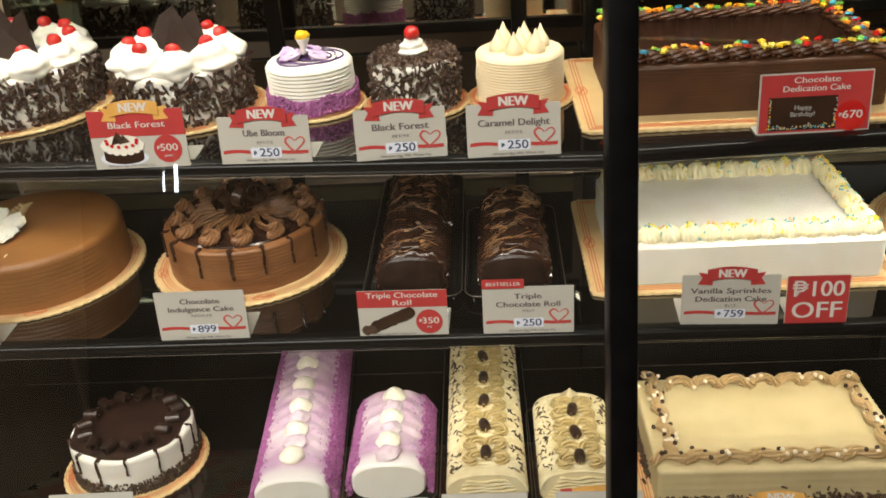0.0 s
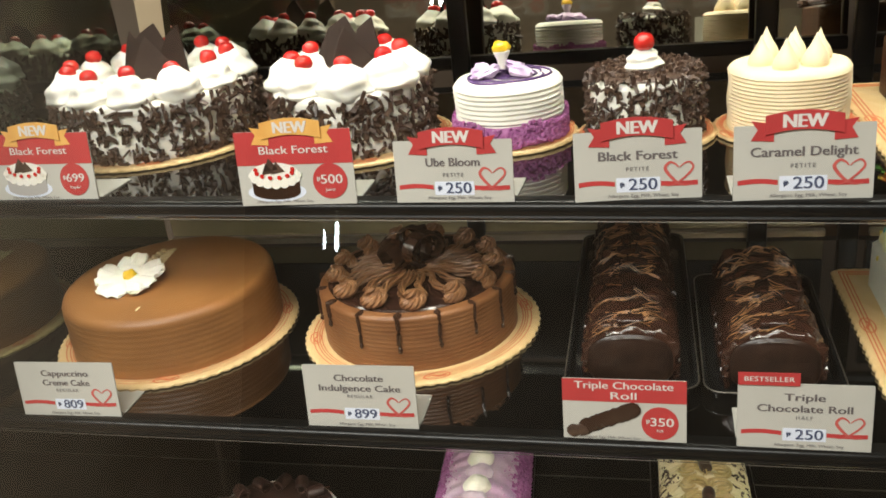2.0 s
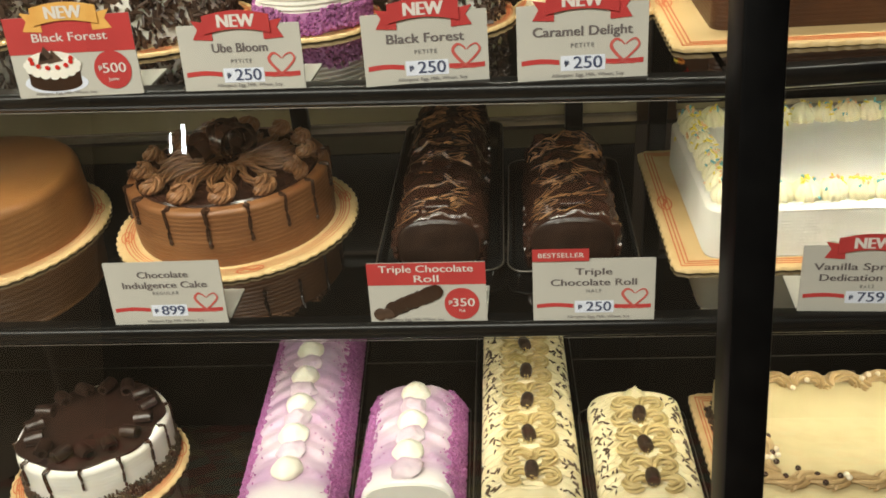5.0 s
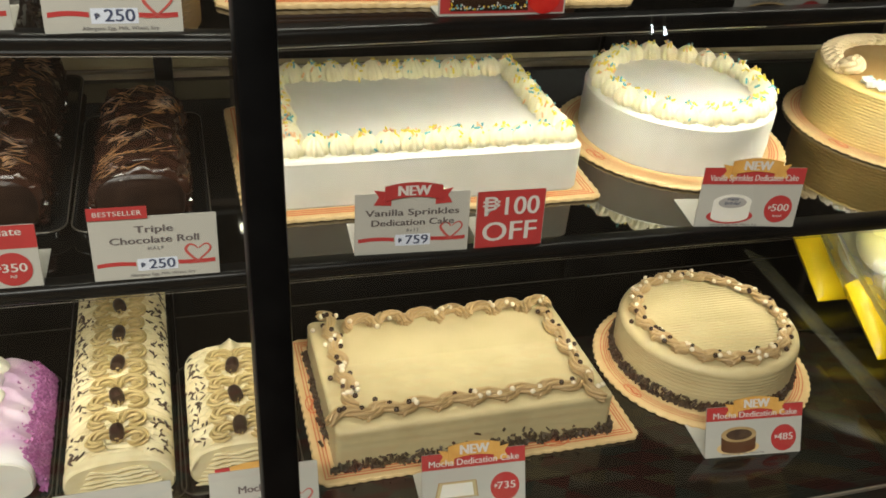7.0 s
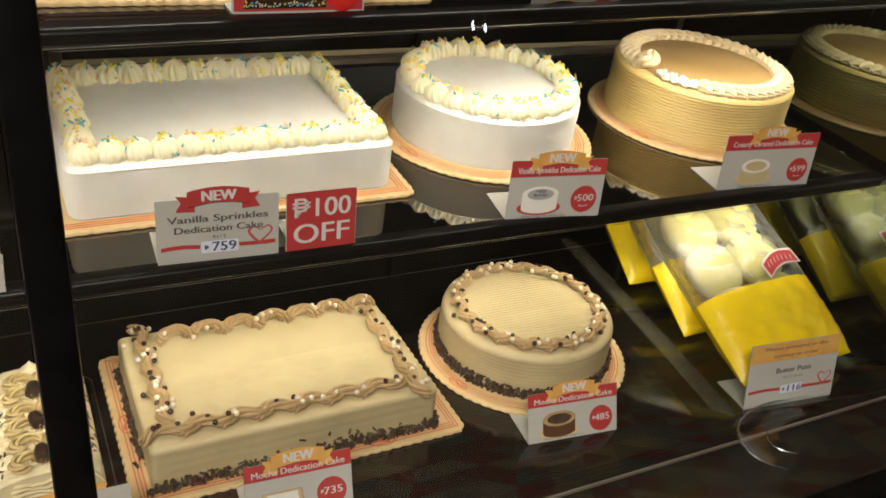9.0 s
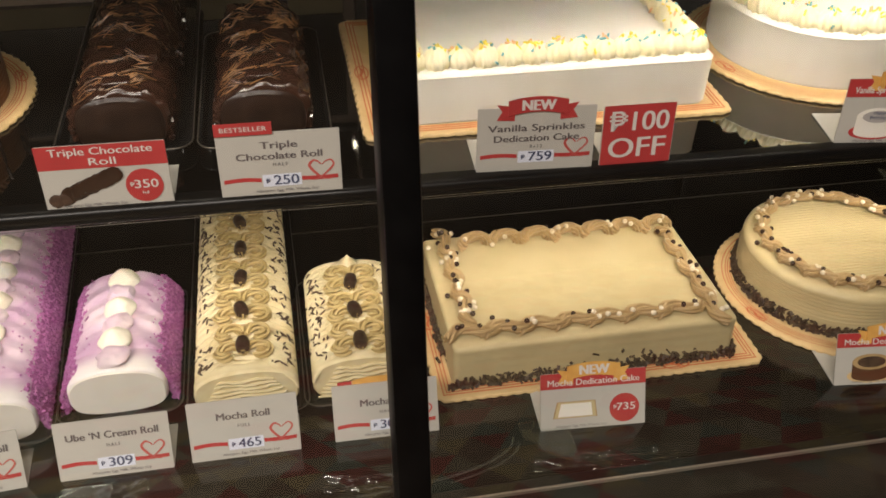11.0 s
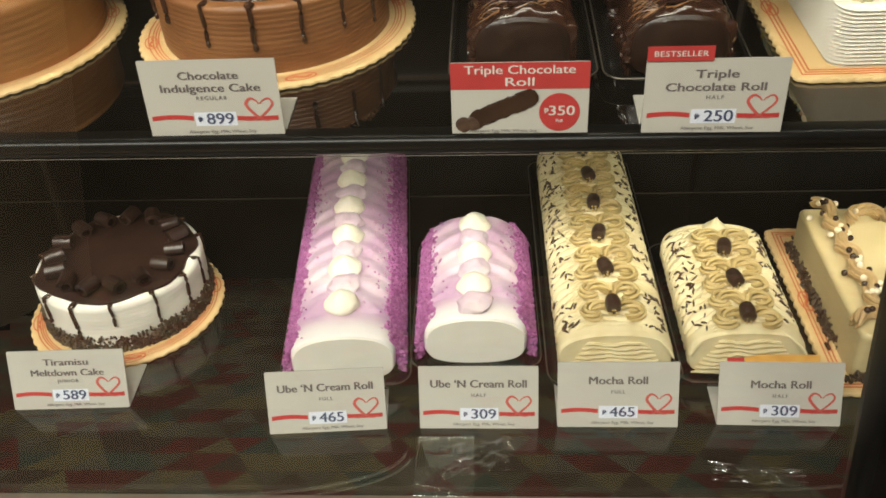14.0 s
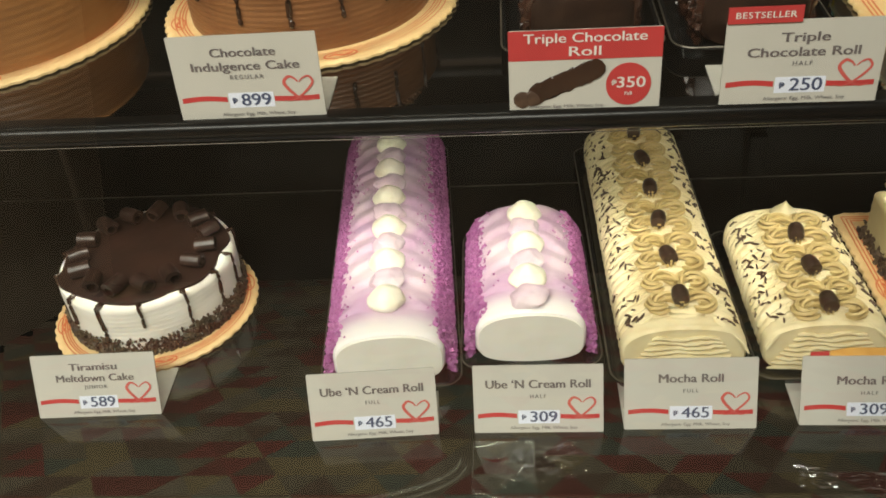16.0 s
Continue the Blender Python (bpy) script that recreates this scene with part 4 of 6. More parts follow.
def tiramisu(x, y, z):
    c = thing("tiramisu_cake", "small white cake with glossy chocolate top, drips and crumb base", "cake", T(x, y, z))
    R, h = 0.0805, 0.054
    round_board(c, 0.0960, oy=-0.008)
    part("icing", lathe(rib_profile(R, h, 10, 0.00012, 0.007), 96, wobble(0.001, 1)).mesh("icing", CREAM), c, T(0, 0, BT), "white cream icing")
    def edge(a, r, zz):
        return r * (0.985 + 0.09 * noise.noise((2.6 * math.cos(a), 2.6 * math.sin(a), 2.0))) if r > 0.02 else r
    part("chocolate_glaze", lathe([(R * 0.955, 0), (R * 0.95, 0.002), (R * 0.9, 0.003), (0.004, 0.0028)], 90, edge).mesh("chocolate_glaze", DARKGLAZE), c, T(0, 0, BT + h - 0.0008), "dark chocolate glaze")
    drips(c, R, h - 0.001, 14, 8, 0.0018, 0.016, 0.046)
    ring = Geo()
    arc = [((0.0068 - 0.00012 * k) * math.cos(k * 0.33), (0.0068 - 0.00012 * k) * math.sin(k * 0.33)) for k in range(27)]
    ring.rings([[(q[0] * k, s, q[1] * k) for k, s in ((1, -0.0075), (1.04, 0), (1, 0.0075), (0.70, 0.0075), (0.70, -0.0075))] for q in arc])
    cm = ring.mesh("chocolate_ring", DARKGLAZE)
    for i in range(15):
        a = 2 * math.pi * i / 15
        part("chocolate_ring", cm, c, T(0.0590 * math.cos(a), 0.0590 * math.sin(a), BT + h + 0.0080, math.degrees(a) + 30 * math.sin(i * 2.7) - 80, 1.2), "rolled chocolate ring")
    part("chocolate_crumbs", crumb_band(lambda r: (lambda a, q: (q * math.cos(a), q * math.sin(a)))(r.uniform(0, 6.283), R + r.uniform(0, 0.003)), 2200, 9, 0.018, 0.0022).mesh("chocolate_crumbs", CRUMBDARK, False), c, T(0, 0, BT), "dark chocolate crumbs", "stuff")


tiramisu(-0.473, 0.084, Z3)

# ---- sheet cakes ----


def slab(hx, hy, h, ribs, amp, rc=0.012, rim=0.004):
    prof = [(0.0, 0.0)]
    n = max(ribs * 4, 8)
    for i in range(1, n + 1):
        prof.append((amp * math.cos(2 * math.pi * ribs * i / n) if ribs else 0.0, (h - rim) * i / n))
    for a in (30, 60, 90):
        prof.append((-rim + rim * math.cos(radians(a)), h - rim + rim * math.sin(radians(a))))
    prof += [(-0.03, h)]
    return Geo().rings([[(x, y, z) for x, y in rrect(hx + o, hy + o, max(rc + o, 0.002), 6)] for o, z in prof])


def border(hx, hy, step):
    out = []
    nx, ny = int(round(2 * hx / step)), int(round(2 * hy / step))
    out += [(-hx + 2 * hx * i / nx, -hy, 0) for i in range(nx)]
    out += [(hx, -hy + 2 * hy * i / ny, 90) for i in range(ny)]
    out += [(hx - 2 * hx * i / nx, hy, 180) for i in range(nx)]
    out += [(-hx, hy - 2 * hy * i / ny, 270) for i in range(ny)]
    return out


def vanilla_sheet(x, y, z, rz):
    c = thing("vanilla_sprinkles_cake", "rectangular white combed cake with piped border and pastel sprinkles", "cake", T(x, y, z, rz), "vanilla sprinkles cakes")
    hx, hy, h = 0.154, 0.103, 0.052
    rect_board(c, 0.1825, 0.130, 0.008, -0.004)
    part("icing", slab(hx, hy, h, 15, 0.0020).mesh("icing", CREAM), c, T(0, 0, BT), "white combed icing")
    rm = rosette(0.0128, 0.0195, 11, 0.35, 0.12, 66, plump=True).mesh("rosette", PALEYEL)
    spots = border(hx - 0.016, hy - 0.016, 0.0232)
    for i, (px, py, a) in enumerate(spots):
        part("rosette", rm, c, T(px, py, BT + h - 0.001, i * 31, 1 + 0.06 * math.sin(i * 3.1)))

    def place(rnd):
        px, py, a = spots[rnd.randrange(len(spots))]
        dx, dy = rnd.gauss(0, 0.0055), rnd.gauss(0, 0.0055)
        return (px + dx, py + dy, BT + h + 0.0190 - 75 * (dx * dx + dy * dy))
    sprinkles(c, 420, place, 11, (SPRYEL, SPRYEL, TEAL, SPRPINK), 0.0022)


vanilla_sheet(0.321, 0.181, Z2, 0.3)


def mocha_sheet(x, y, z, rz):
    c = thing("mocha_cake", "rectangular mocha cake with twisted piping, pearls and chocolate crumbs", "cake", T(x, y, z, rz), "mocha dedication cakes")
    hx, hy, h = 0.1505, 0.098, 0.050
    rect_board(c, 0.1775, 0.125, 0.010, 0.007)
    part("icing", slab(hx, hy, h, 4, 0.00018, 0.007, 0.004).mesh("icing", MOCHA), c, T(0, 0, BT), "smooth mocha icing")
    sm = rope([(-0.028 + 0.0027 * k, 0.0075 * math.sin(k * 0.30 - 0.2), 0.0045 + 0.004 * math.sin(math.pi * k / 21)) for k in range(22)], 0.0060, 5, 0.090).mesh("piped_shell", MOCHAPIPE)
    rm = rope([(0.0165 * math.cos(a) - 0.004 * (a < 0.6), 0.011 * math.sin(a) - 0.004, 0.0050 + 0.0025 * math.sin(a)) for a in [math.pi * 1.15 - 0.205 * k for k in range(20)]], 0.0062, 5, 0.090).mesh("rosette", MOCHAPIPE)
    spots, pts, rnd = border(hx - 0.022, hy - 0.020, 0.0360), [], random.Random(8)
    for i, (px, py, a) in enumerate(spots):
        if a == 180:
            part("rosette", rm, c, T(px, py, BT + h - 0.001, 8 * math.sin(i * 1.9)))
        else:
            part("piped_shell", sm, c, T(px, py, BT + h - 0.001, a + 14))
        for _ in range({0: 3, 180: 2, 270: 9, 90: 5}[a]):
            u, w = rnd.uniform(-0.018, 0.018), rnd.gauss(0, 0.006)
            s, k = math.sin(radians(a)), math.cos(radians(a))
            pts.append((px + u * k - w * s, py + u * s + w * k, BT + h + 0.0125 - 0.5 * abs(w)))
    pearls(c, pts, 5)

    def edge(r):
        px, py, a = border(hx + 0.001, hy + 0.001, 0.004)[r.randrange(int(round(2 * hx / 0.004)) * 2 + int(round(2 * hy / 0.004)) * 2 - 6)]
        return px + r.gauss(0, 0.002), py + r.gauss(0, 0.002)
    part("chocolate_crumbs", crumb_band(edge, 1500, 4, 0.012, 0.003).mesh("chocolate_crumbs", CRUMBDARK, False), c, T(0, 0, BT), "dark chocolate crumbs", "stuff")
    part("chocolate_crumbs", crumb_band(lambda r: (r.gauss(0.02, 0.03), -hy - 0.0008), 26, 14, 0.03, 0.003).mesh("chocolate_crumbs", CRUMBDARK, False), c, T(0, 0, BT), "dark chocolate crumbs", "stuff")


mocha_sheet(0.3575, 0.062, Z3, 0.0)


def star(r):
    return Geo().rings([[(q * math.cos(radians(36 * k)) * f, q * math.sin(radians(36 * k)) * f, z) for k, q in ((i, r if i % 2 == 0 else r * 0.55) for i in range(10))] for z, f in ((-0.0013, 1), (0.0013, 0.9))])


def chocolate_sheet(x, y, z, rz):
    c = thing("chocolate_cake", "rectangular dark chocolate cake with piped border and candy stars", "cake", T(x, y, z, rz))
    hx, hy, h = 0.146, 0.098, 0.054
    rect_board(c, 0.183, 0.132, -0.007)
    part("icing", slab(hx, hy, h, 14, 0.0003).mesh("icing", CHOCDARK), c, T(0, 0, BT), "ribbed chocolate icing")
    part("glaze", box(-hx + 0.024, hx - 0.024, -hy + 0.024, hy - 0.024, h + 0.0005, h + 0.0025, 0.001).mesh("glaze", GANACHE), c, T(0, 0, BT), "glossy dark glaze")
    sm = rope([(-0.020 + 0.0019 * k, 0.006 * math.sin(k * 0.30 - 0.2), 0.006 + 0.003 * math.sin(math.pi * k / 21)) for k in range(22)], 0.0066, 5, 0.055).mesh("piped_shell", CHOCPIPE)
    spots = border(hx - 0.015, hy - 0.015, 0.0215)
    rnd = random.Random(2)
    meshes = [star(0.0050).mesh("candy_star", m, False) for m in (YELLOW, GREEN, BLUE, ORANGE, SPRYEL, CHERRY)]
    for i, (px, py, a) in enumerate(spots):
        part("piped_shell", sm, c, T(px, py, BT + h - 0.001, a + 16))
        for _ in range(3):
            q = T(px + rnd.uniform(-0.011, 0.011), py + rnd.uniform(-0.009, 0.009), BT + h + 0.0150, rnd.uniform(0, 360)) @ Matrix.Rotation(rnd.uniform(-0.7, 0.7), 4, "X")
            part("candy_star", meshes[rnd.randrange(6)], c, q)


chocolate_sheet(0.304, 0.187, Z1, 0.0)

# ---- rolls on trays ----


def roll_ring(y, w, h, n=28, fn=None):
    pts = []
    for k in range(n):
        a = 2 * math.pi * k / n - math.pi / 2
        px, pz = math.cos(a), math.sin(a)
        sx = w / 2 * (abs(px) ** 0.85) * (1 if px > 0 else -1)
        sz = h * (0.5 + 0.5 * (abs(pz) ** (0.8 if pz > 0 else 0.45)) * (1 if pz > 0 else -1))
        d = fn(sx, y, sz) if fn else 0
        l = math.hypot(px, pz)
        pts.append((sx + d * px, y, max(sz + d * pz, 0)))
    return pts


def roll_body(L, w, h, fn=None, step=0.004, n0=28):
    n = int(L / step)
    rings = [roll_ring(0.0012, w * 0.965, h * 0.972, n0)]
    rings += [roll_ring(0.004 + (L - 0.008) * i / n, w, h, n0, fn) for i in range(n + 1)]
    rings += [roll_ring(L - 0.001, w * 0.96, h * 0.97, n0)]
    return Geo().rings(rings[::-1])


def roll_top(x, w, h):
    """Height of a roll's skin over its base line at x."""
    px = min(abs(x) / (w / 2), 0.999) ** (1 / 0.85)
    return h * (0.5 + 0.5 * math.sqrt(1 - px * px) ** 0.8)


def tray(parent, w, L, y0):
    g = Geo()
    lv = [(0, 0.0), (0.002, 0.0), (0.005, 0.010), (0.008, 0.010), (0.008, 0.0115), (0.004, 0.0115), (0.001, 0.0018), (-0.01, 0.0018)]
    g.rings([[(x, y + y0 + L / 2, z) for x, y in rrect(w / 2 + o, L / 2 + o, 0.008 + max(o, 0), 4)] for o, z in lv])
    t = part("tray", g.mesh("tray", TRAY), parent, label="shallow black plastic tray")
    loop = [(x, y + y0 + L / 2, 0.0116) for x, y in rrect(w / 2 + 0.0075, L / 2 + 0.0075, 0.0155, 5)]
    part("rim", Geo().tube(loop + loop[:1], 0.0007, 5).mesh("rim", TRIM), t, label="thin shiny tray rim")
    return t


def choc_roll(x, y, z, rz, L, beans, label):
    c = thing("chocolate_roll", label, "cake roll", T(x, y, z, rz), "chocolate rolls")
    w, h = 0.080, 0.055
    tray(c, w + 0.024, L + 0.034, -0.012)
    part("roll", roll_body(L, w, h, lambda px, py, pz: (0.0022 * math.sin(py * 2 * math.pi / 0.026) + 0.0050 * noise.noise((px * 70, py * 70, pz * 70)) + 0.0028 * noise.noise((px * 190, py * 190, pz * 190))) * (0.4 + 0.6 * (pz > h * 0.35)), 0.0025, 64).mesh("roll", GANACHE), c, T(0, 0, 0.002), "glossy dark chocolate roll")
    part("roll_end", Geo().rings([roll_ring(-0.0015, w * 0.86, h * 0.90, 40), roll_ring(0.0012, w * 0.94, h * 0.95, 40)][::-1]).mesh("roll_end", ROLLEND), c, T(0, 0, 0.002), "dark sponge end of the roll")
    rnd, g = random.Random(int(L * 1000)), Geo()
    for i in range(int(L / 0.0046)):
        yc, sl = rnd.uniform(0.008, L - 0.008), rnd.choice((-0.55, 0.5, 0.25, 0.6)) + rnd.uniform(-0.15, 0.15)
        xc, half, step = rnd.uniform(-0.026, 0.026), rnd.uniform(0.008, 0.019), rnd.uniform(0.0022, 0.0042)
        for j in range(rnd.randint(2, 5)):
            pts, ph, e = [], rnd.uniform(0, 6), rnd.uniform(-0.004, 0.004)
            for k in range(10):
                xx = max(-0.0392, min(0.0392, xc + e + half * (k / 4.5 - 1)))
                y2 = min(max(yc + step * j + sl * (xx - xc) + 0.0009 * math.sin(k * 0.7 + ph), 0.003), L - 0.003)
                pts.append((xx, y2, roll_top(xx, w, h) + 0.0022 * math.sin(y2 * 2 * math.pi / 0.026) + 0.0050 * noise.noise((xx * 70, y2 * 70, roll_top(xx, w, h) * 70)) + 0.0028))
            g.tube(pts, rnd.uniform(0.0003, 0.0005), 5)
    part("drizzle", g.mesh("drizzle", DRIZZLE), c, label="milk chocolate drizzle", kind="stuff")
    lump = box(-0.012, 0.012, -0.0065, 0.0065, -0.004, 0.0022, 0.0015).mesh("chocolate_chunk", GANACHE)
    for i in range(beans):
        yy = L * (i + 0.7) / (beans + 0.6)
        part("chocolate_chunk", lump, c, T(0.004 * math.sin(i * 2), yy, h + 0.0045, 40 * i))
    g, rnd = Geo(), random.Random(9)
    for _ in range(int(260 * L / 0.2)):
        s = rnd.choice((-1, 1))
        g.chip((s * (w / 2 + rnd.uniform(-0.001, 0.003)), rnd.uniform(0, L), h * rnd.uniform(0.08, 0.5)), 0.0026, 0.002, 0.0016, rnd)
    part("nut_bits", g.mesh("nut_bits", GANACHE, False), c, kind="stuff")


choc_roll(-0.076, 0.076, Z2, 0.3, 0.30, 9, "long dark chocolate roll with drizzle in a black tray")
choc_roll(0.047, 0.072, Z2, -0.4, 0.188, 5, "half-length dark chocolate roll with drizzle in a black tray")


def ube_roll(x, y, z, rz, L, blobs, label):
    c = thing("ube_roll", label, "cake roll", T(x, y, z, rz), "ube cream rolls")
    w, h = 0.100, 0.053
    tray(c, w + 0.003, L + 0.022, -0.010)

    def ruff(px, py, pz):
        if py < 0.035 or pz < h * 0.35:
            return 0.001 * noise.noise((px * 60, py * 60, pz * 60))
        v = (py / 0.026 + abs(px) / 0.05 * 1.1 + 0.25 * noise.noise((px * 35, py * 35, 1.0))) % 1
        return 0.0050 * (1 - v) * min(1, v / 0.18) * min(1, max(0.0, 0.046 - abs(px)) / 0.02) + 0.001 * noise.noise((px * 80, py * 80, pz * 80))
    part("roll", roll_body(L, w * 0.93, h, ruff, 0.0022, 44).mesh("roll", LILAC), c, T(0, 0, 0.002), "lilac ruffled cream")
    part("end_cream", Geo().rings([roll_ring(-0.0002, w * 0.875, h * 0.945, 40), roll_ring(0.0004, w * 0.885, h * 0.957, 40), roll_ring(0.0020, w * 0.89, h * 0.960, 40)][::-1]).mesh("end_cream", CREAM, False), c, T(0, 0, 0.002), "white cream end")
    g, rnd = Geo(), random.Random(int(L * 700))
    for _ in range(int(7000 * L / 0.2)):
        s = rnd.choice((-1, 1))
        t = rnd.random() * (0.94 + 0.10 * math.sin(rnd.uniform(0, 6.3)))
        zz = h * (0.05 + 0.78 * t)
        px = w / 2 * (1.03 - max(0, (t - 0.35)) ** 1.4 * 0.50)
        g.chip((s * (px + rnd.uniform(-0.003, 0.0035)), rnd.uniform(0.006, L), zz), 0.0019, 0.0015, 0.0013, rnd)
    for _ in range(int(50 * L / 0.2)):
        xx = rnd.choice((-1, 1)) * (0.041 - abs(rnd.gauss(0, 0.009)))
        if abs(xx) < 0.045:
            g.chip((xx, rnd.uniform(0.03, L), roll_top(xx, w * 0.95, h) + 0.0035), 0.0009, 0.0007, 0.0006, rnd)
    part("ube_crumbs", g.mesh("ube_crumbs", UBECRUMB, False), c, T(0, 0, 0.002), "purple ube crumbs", "stuff")
    side = Geo()
    for s in (-1, 1):
        side.rings([[(s * w / 2 * k + s * o, yy, h * f) for k, f, o in ((1.0, 0.03, 0), (1.02, 0.03, 0.002), (1.02, 0.42, 0.0025), (0.96, 0.60, 0.002), (0.84, 0.78, 0.001), (0.82, 0.62, -0.001))] for yy in ((0.007, L) if s < 0 else (L, 0.007))])
    part("crumb_coat", side.mesh("crumb_coat", UBECRUMB), c, T(0, 0, 0.002), "purple ube crumbs")
    dm = dollop(0.0148, 0.0165, 1.8, 48, 0.0, 0.04).mesh("cream_dollop", UBEBUTTER)
    pm = blob(0.0155, 0.0140, 0.0085, 6, 0.3, 22, 12).mesh("lilac_petal", PETALCREAM)
    for i in range(blobs):
        yy = 0.0420 + 0.0265 * i if L > 0.2 else 0.018 + 0.0245 * i
        if (i % 2 == 0) == (L > 0.2):
            part("cream_dollop", dm, c, T(0.001 * math.sin(i * 3), yy, h + 0.0010, 60 * i, 1.12))
        else:
            part("lilac_petal", pm, c, T(0, yy, h + 0.0055, 25 * i))


ube_roll(-0.2355, -0.034, Z3, 4.6, 0.365, 12, "long lilac ube cream roll with purple crumbs in a black tray")
ube_roll(-0.1185, -0.010, Z3, 1.3, 0.160, 6, "half-length lilac ube cream roll with purple crumbs in a black tray")


def mocha_roll(x, y, z, rz, L, first, gap, count, label):
    c = thing("mocha_roll", label, "cake roll", T(x, y, z, rz), "mocha rolls")
    w, h = 0.100, 0.050
    tray(c, w + 0.003, L + 0.022, -0.010)
    def ruffle(px, py, pz):
        wave = (py + 0.30 * abs(px) + 0.004 * noise.noise((px * 45, py * 40, pz * 45))) / 0.0092 % 1.0
        return -0.0078 * max(0.0, 1 - 3.4 * abs(wave - 0.5)) * (0.65 + 0.7 * noise.noise((px * 60, py * 35, pz * 60))) * min(1.0, max(0.0, (py - 0.012) / 0.01)) + 0.0008 * noise.noise((px * 120, py * 120, pz * 90))

    part("roll", roll_body(L, w, h, ruffle, 0.0008, 40).mesh("roll", ROLLCREAM), c, T(0, 0, 0.002), "pale ruffled mocha cream roll")
    rnd, g = random.Random(int(L * 900)), Geo()
    for i in range(2 * count):
        y0 = first + gap * (0.5 * i - 0.12)
        for s in (-1, 1):
            pts, big = [], rnd.uniform(0.9, 1.1)
            for q in range(25):
                u = q / 24
                a, r = math.pi * (1.05 - 1.75 * u), big * (0.0162 - 0.0115 * u)
                xx = s * (0.0150 + r * math.cos(a) * (1.0 if i % 2 == 0 else 0.92))
                yy = y0 + 0.84 * r * math.sin(a) + rnd.gauss(0, 0.0002)
                pts.append((xx, yy, roll_top(xx, w, h) + 0.0052 + 0.0012 * u))
            g.add(rope(pts, 0.0050, 4, 0.075, 5), Matrix.Identity(4))
    part("piping", g.mesh("piping", ROLLPIPE), c, label="wavy mocha piping", kind="stuff")
    g = Geo()
    for _ in range(int(80 * L / 0.2)):
        s, yy = rnd.choice((-1, 1)), rnd.uniform(0.004, L - 0.01)
        pts, a = [], rnd.uniform(0, 1)
        for q in range(7):
            t = q / 6
            xx = s * (w / 2 - 0.0005 - 0.026 * t)
            pts.append((xx, yy + 0.014 * (t - a), roll_top(xx, w, h) * (0.86 + 0.14 * t) + 0.0025))
        g.tube(pts, 0.0015, 5)
    part("cream_threads", g.mesh("cream_threads", ROLLCREAM), c, kind="stuff")
    g = Geo()
    for _ in range(int(170 * L / 0.2)):
        xx, yy = rnd.choice((-1, 1)) * (0.0494 - abs(rnd.gauss(0, 0.010))), rnd.uniform(0.012, L - 0.006)
        turn, size, bow = rnd.uniform(-1.2, 1.2), rnd.uniform(0.0018, 0.0046), rnd.uniform(-0.0012, 0.0012)
        pts = []
        for k in (-1, -0.4, 0.4, 1):
            px = max(-0.0497, min(0.0497, xx + size * k * math.sin(turn)))
            pts.append((px, yy + size * k * math.cos(turn) + bow * (1 - k * k), roll_top(px, w, h) * (0.98 if abs(px) < 0.045 else 0.9) + 0.0030))
        g.tube(pts, rnd.uniform(0.0007, 0.0013), 5)
    part("chocolate_flecks", g.mesh("chocolate_flecks", FLAKE, False), c, label="dark chocolate flecks", kind="stuff")
    bean = lathe([(0.0035, -0.0068), (0.0052, -0.0060), (0.0060, -0.002), (0.0060, 0.002), (0.0052, 0.0060), (0.0035, 0.0068), (0.0022, 0.0058)], 14)
    bean.v = [(px, pz, py) for px, py, pz in bean.v]
    bm = bean.mesh("coffee_bean", ROLLED)
    for i in range(count):
        part("coffee_bean", bm, c, T(0.0006 * math.sin(i * 5), first + gap * i, h + 0.0090, 15 * math.sin(i * 2), 1.2), "dark chocolate coffee bean")
    end = Geo()
    for k in range(8):
        zz = h * (0.14 + 0.10 * k)
        hw = w / 2 * (0.92 - 0.055 * k)
        end.tube([(-hw + 2 * hw * q / 14, -0.0002 + rnd.gauss(0, 0.0004), zz + 0.0012 * math.sin(q * 0.7 + k) + rnd.gauss(0, 0.0004)) for q in range(15)], 0.0017, 6)
    part("end_layers", end.mesh("end_layers", ROLLCREAM), c, label="layered cream end")
    if L < 0.2:
        part("cream_peak", kiss(0.012, 0.018).mesh("cream_peak", ROLLCREAM), c, T(0.0, L - 0.012, h - 0.002))


mocha_roll(0.004, -0.030, Z3, 0.9, 0.345, 0.034, 0.0553, 6, "long cream mocha roll with coffee beans in a black tray")
mocha_roll(0.1175, -0.028, Z3, 0.0, 0.168, 0.020, 0.0482, 3, "half-length cream mocha roll with coffee beans in a black tray")

# ---- price tags ----


def ribbon(parent, z, gold, w=0.052):
    cardm = GOLDCARD if gold else REDCARD
    n = 9
    up = [(-w / 2 + w * i / n, z + 0.0035 * math.sin(math.pi * i / n)) for i in range(n + 1)]
    dn = [(p[0], p[1] - 0.0135) for p in reversed(up)]
    r = part("ribbon", plate((up + dn)[::-1], -0.0026, -0.0014).mesh("ribbon", cardm, False), parent, label="gold ribbon reading NEW" if gold else "red ribbon reading NEW")
    for s in (-1, 1):
        tail = [(s * (w / 2 - 0.006), z - 0.006), (s * (w / 2 + 0.0095), z - 0.0035), (s * (w / 2 + 0.005), z - 0.010), (s * (w / 2 + 0.0095), z - 0.0175), (s * (w / 2 - 0.006), z - 0.0185)]
        part("ribbon_tail", plate(tail if s < 0 else tail[::-1], -0.0013, -0.0005).mesh("ribbon_tail", cardm, False), r)
    text("NEW", 0.0135, WHITEINK, r, 0, z - 0.0045, y=-0.0029, width=0.0285, bold=0.05)
    return r


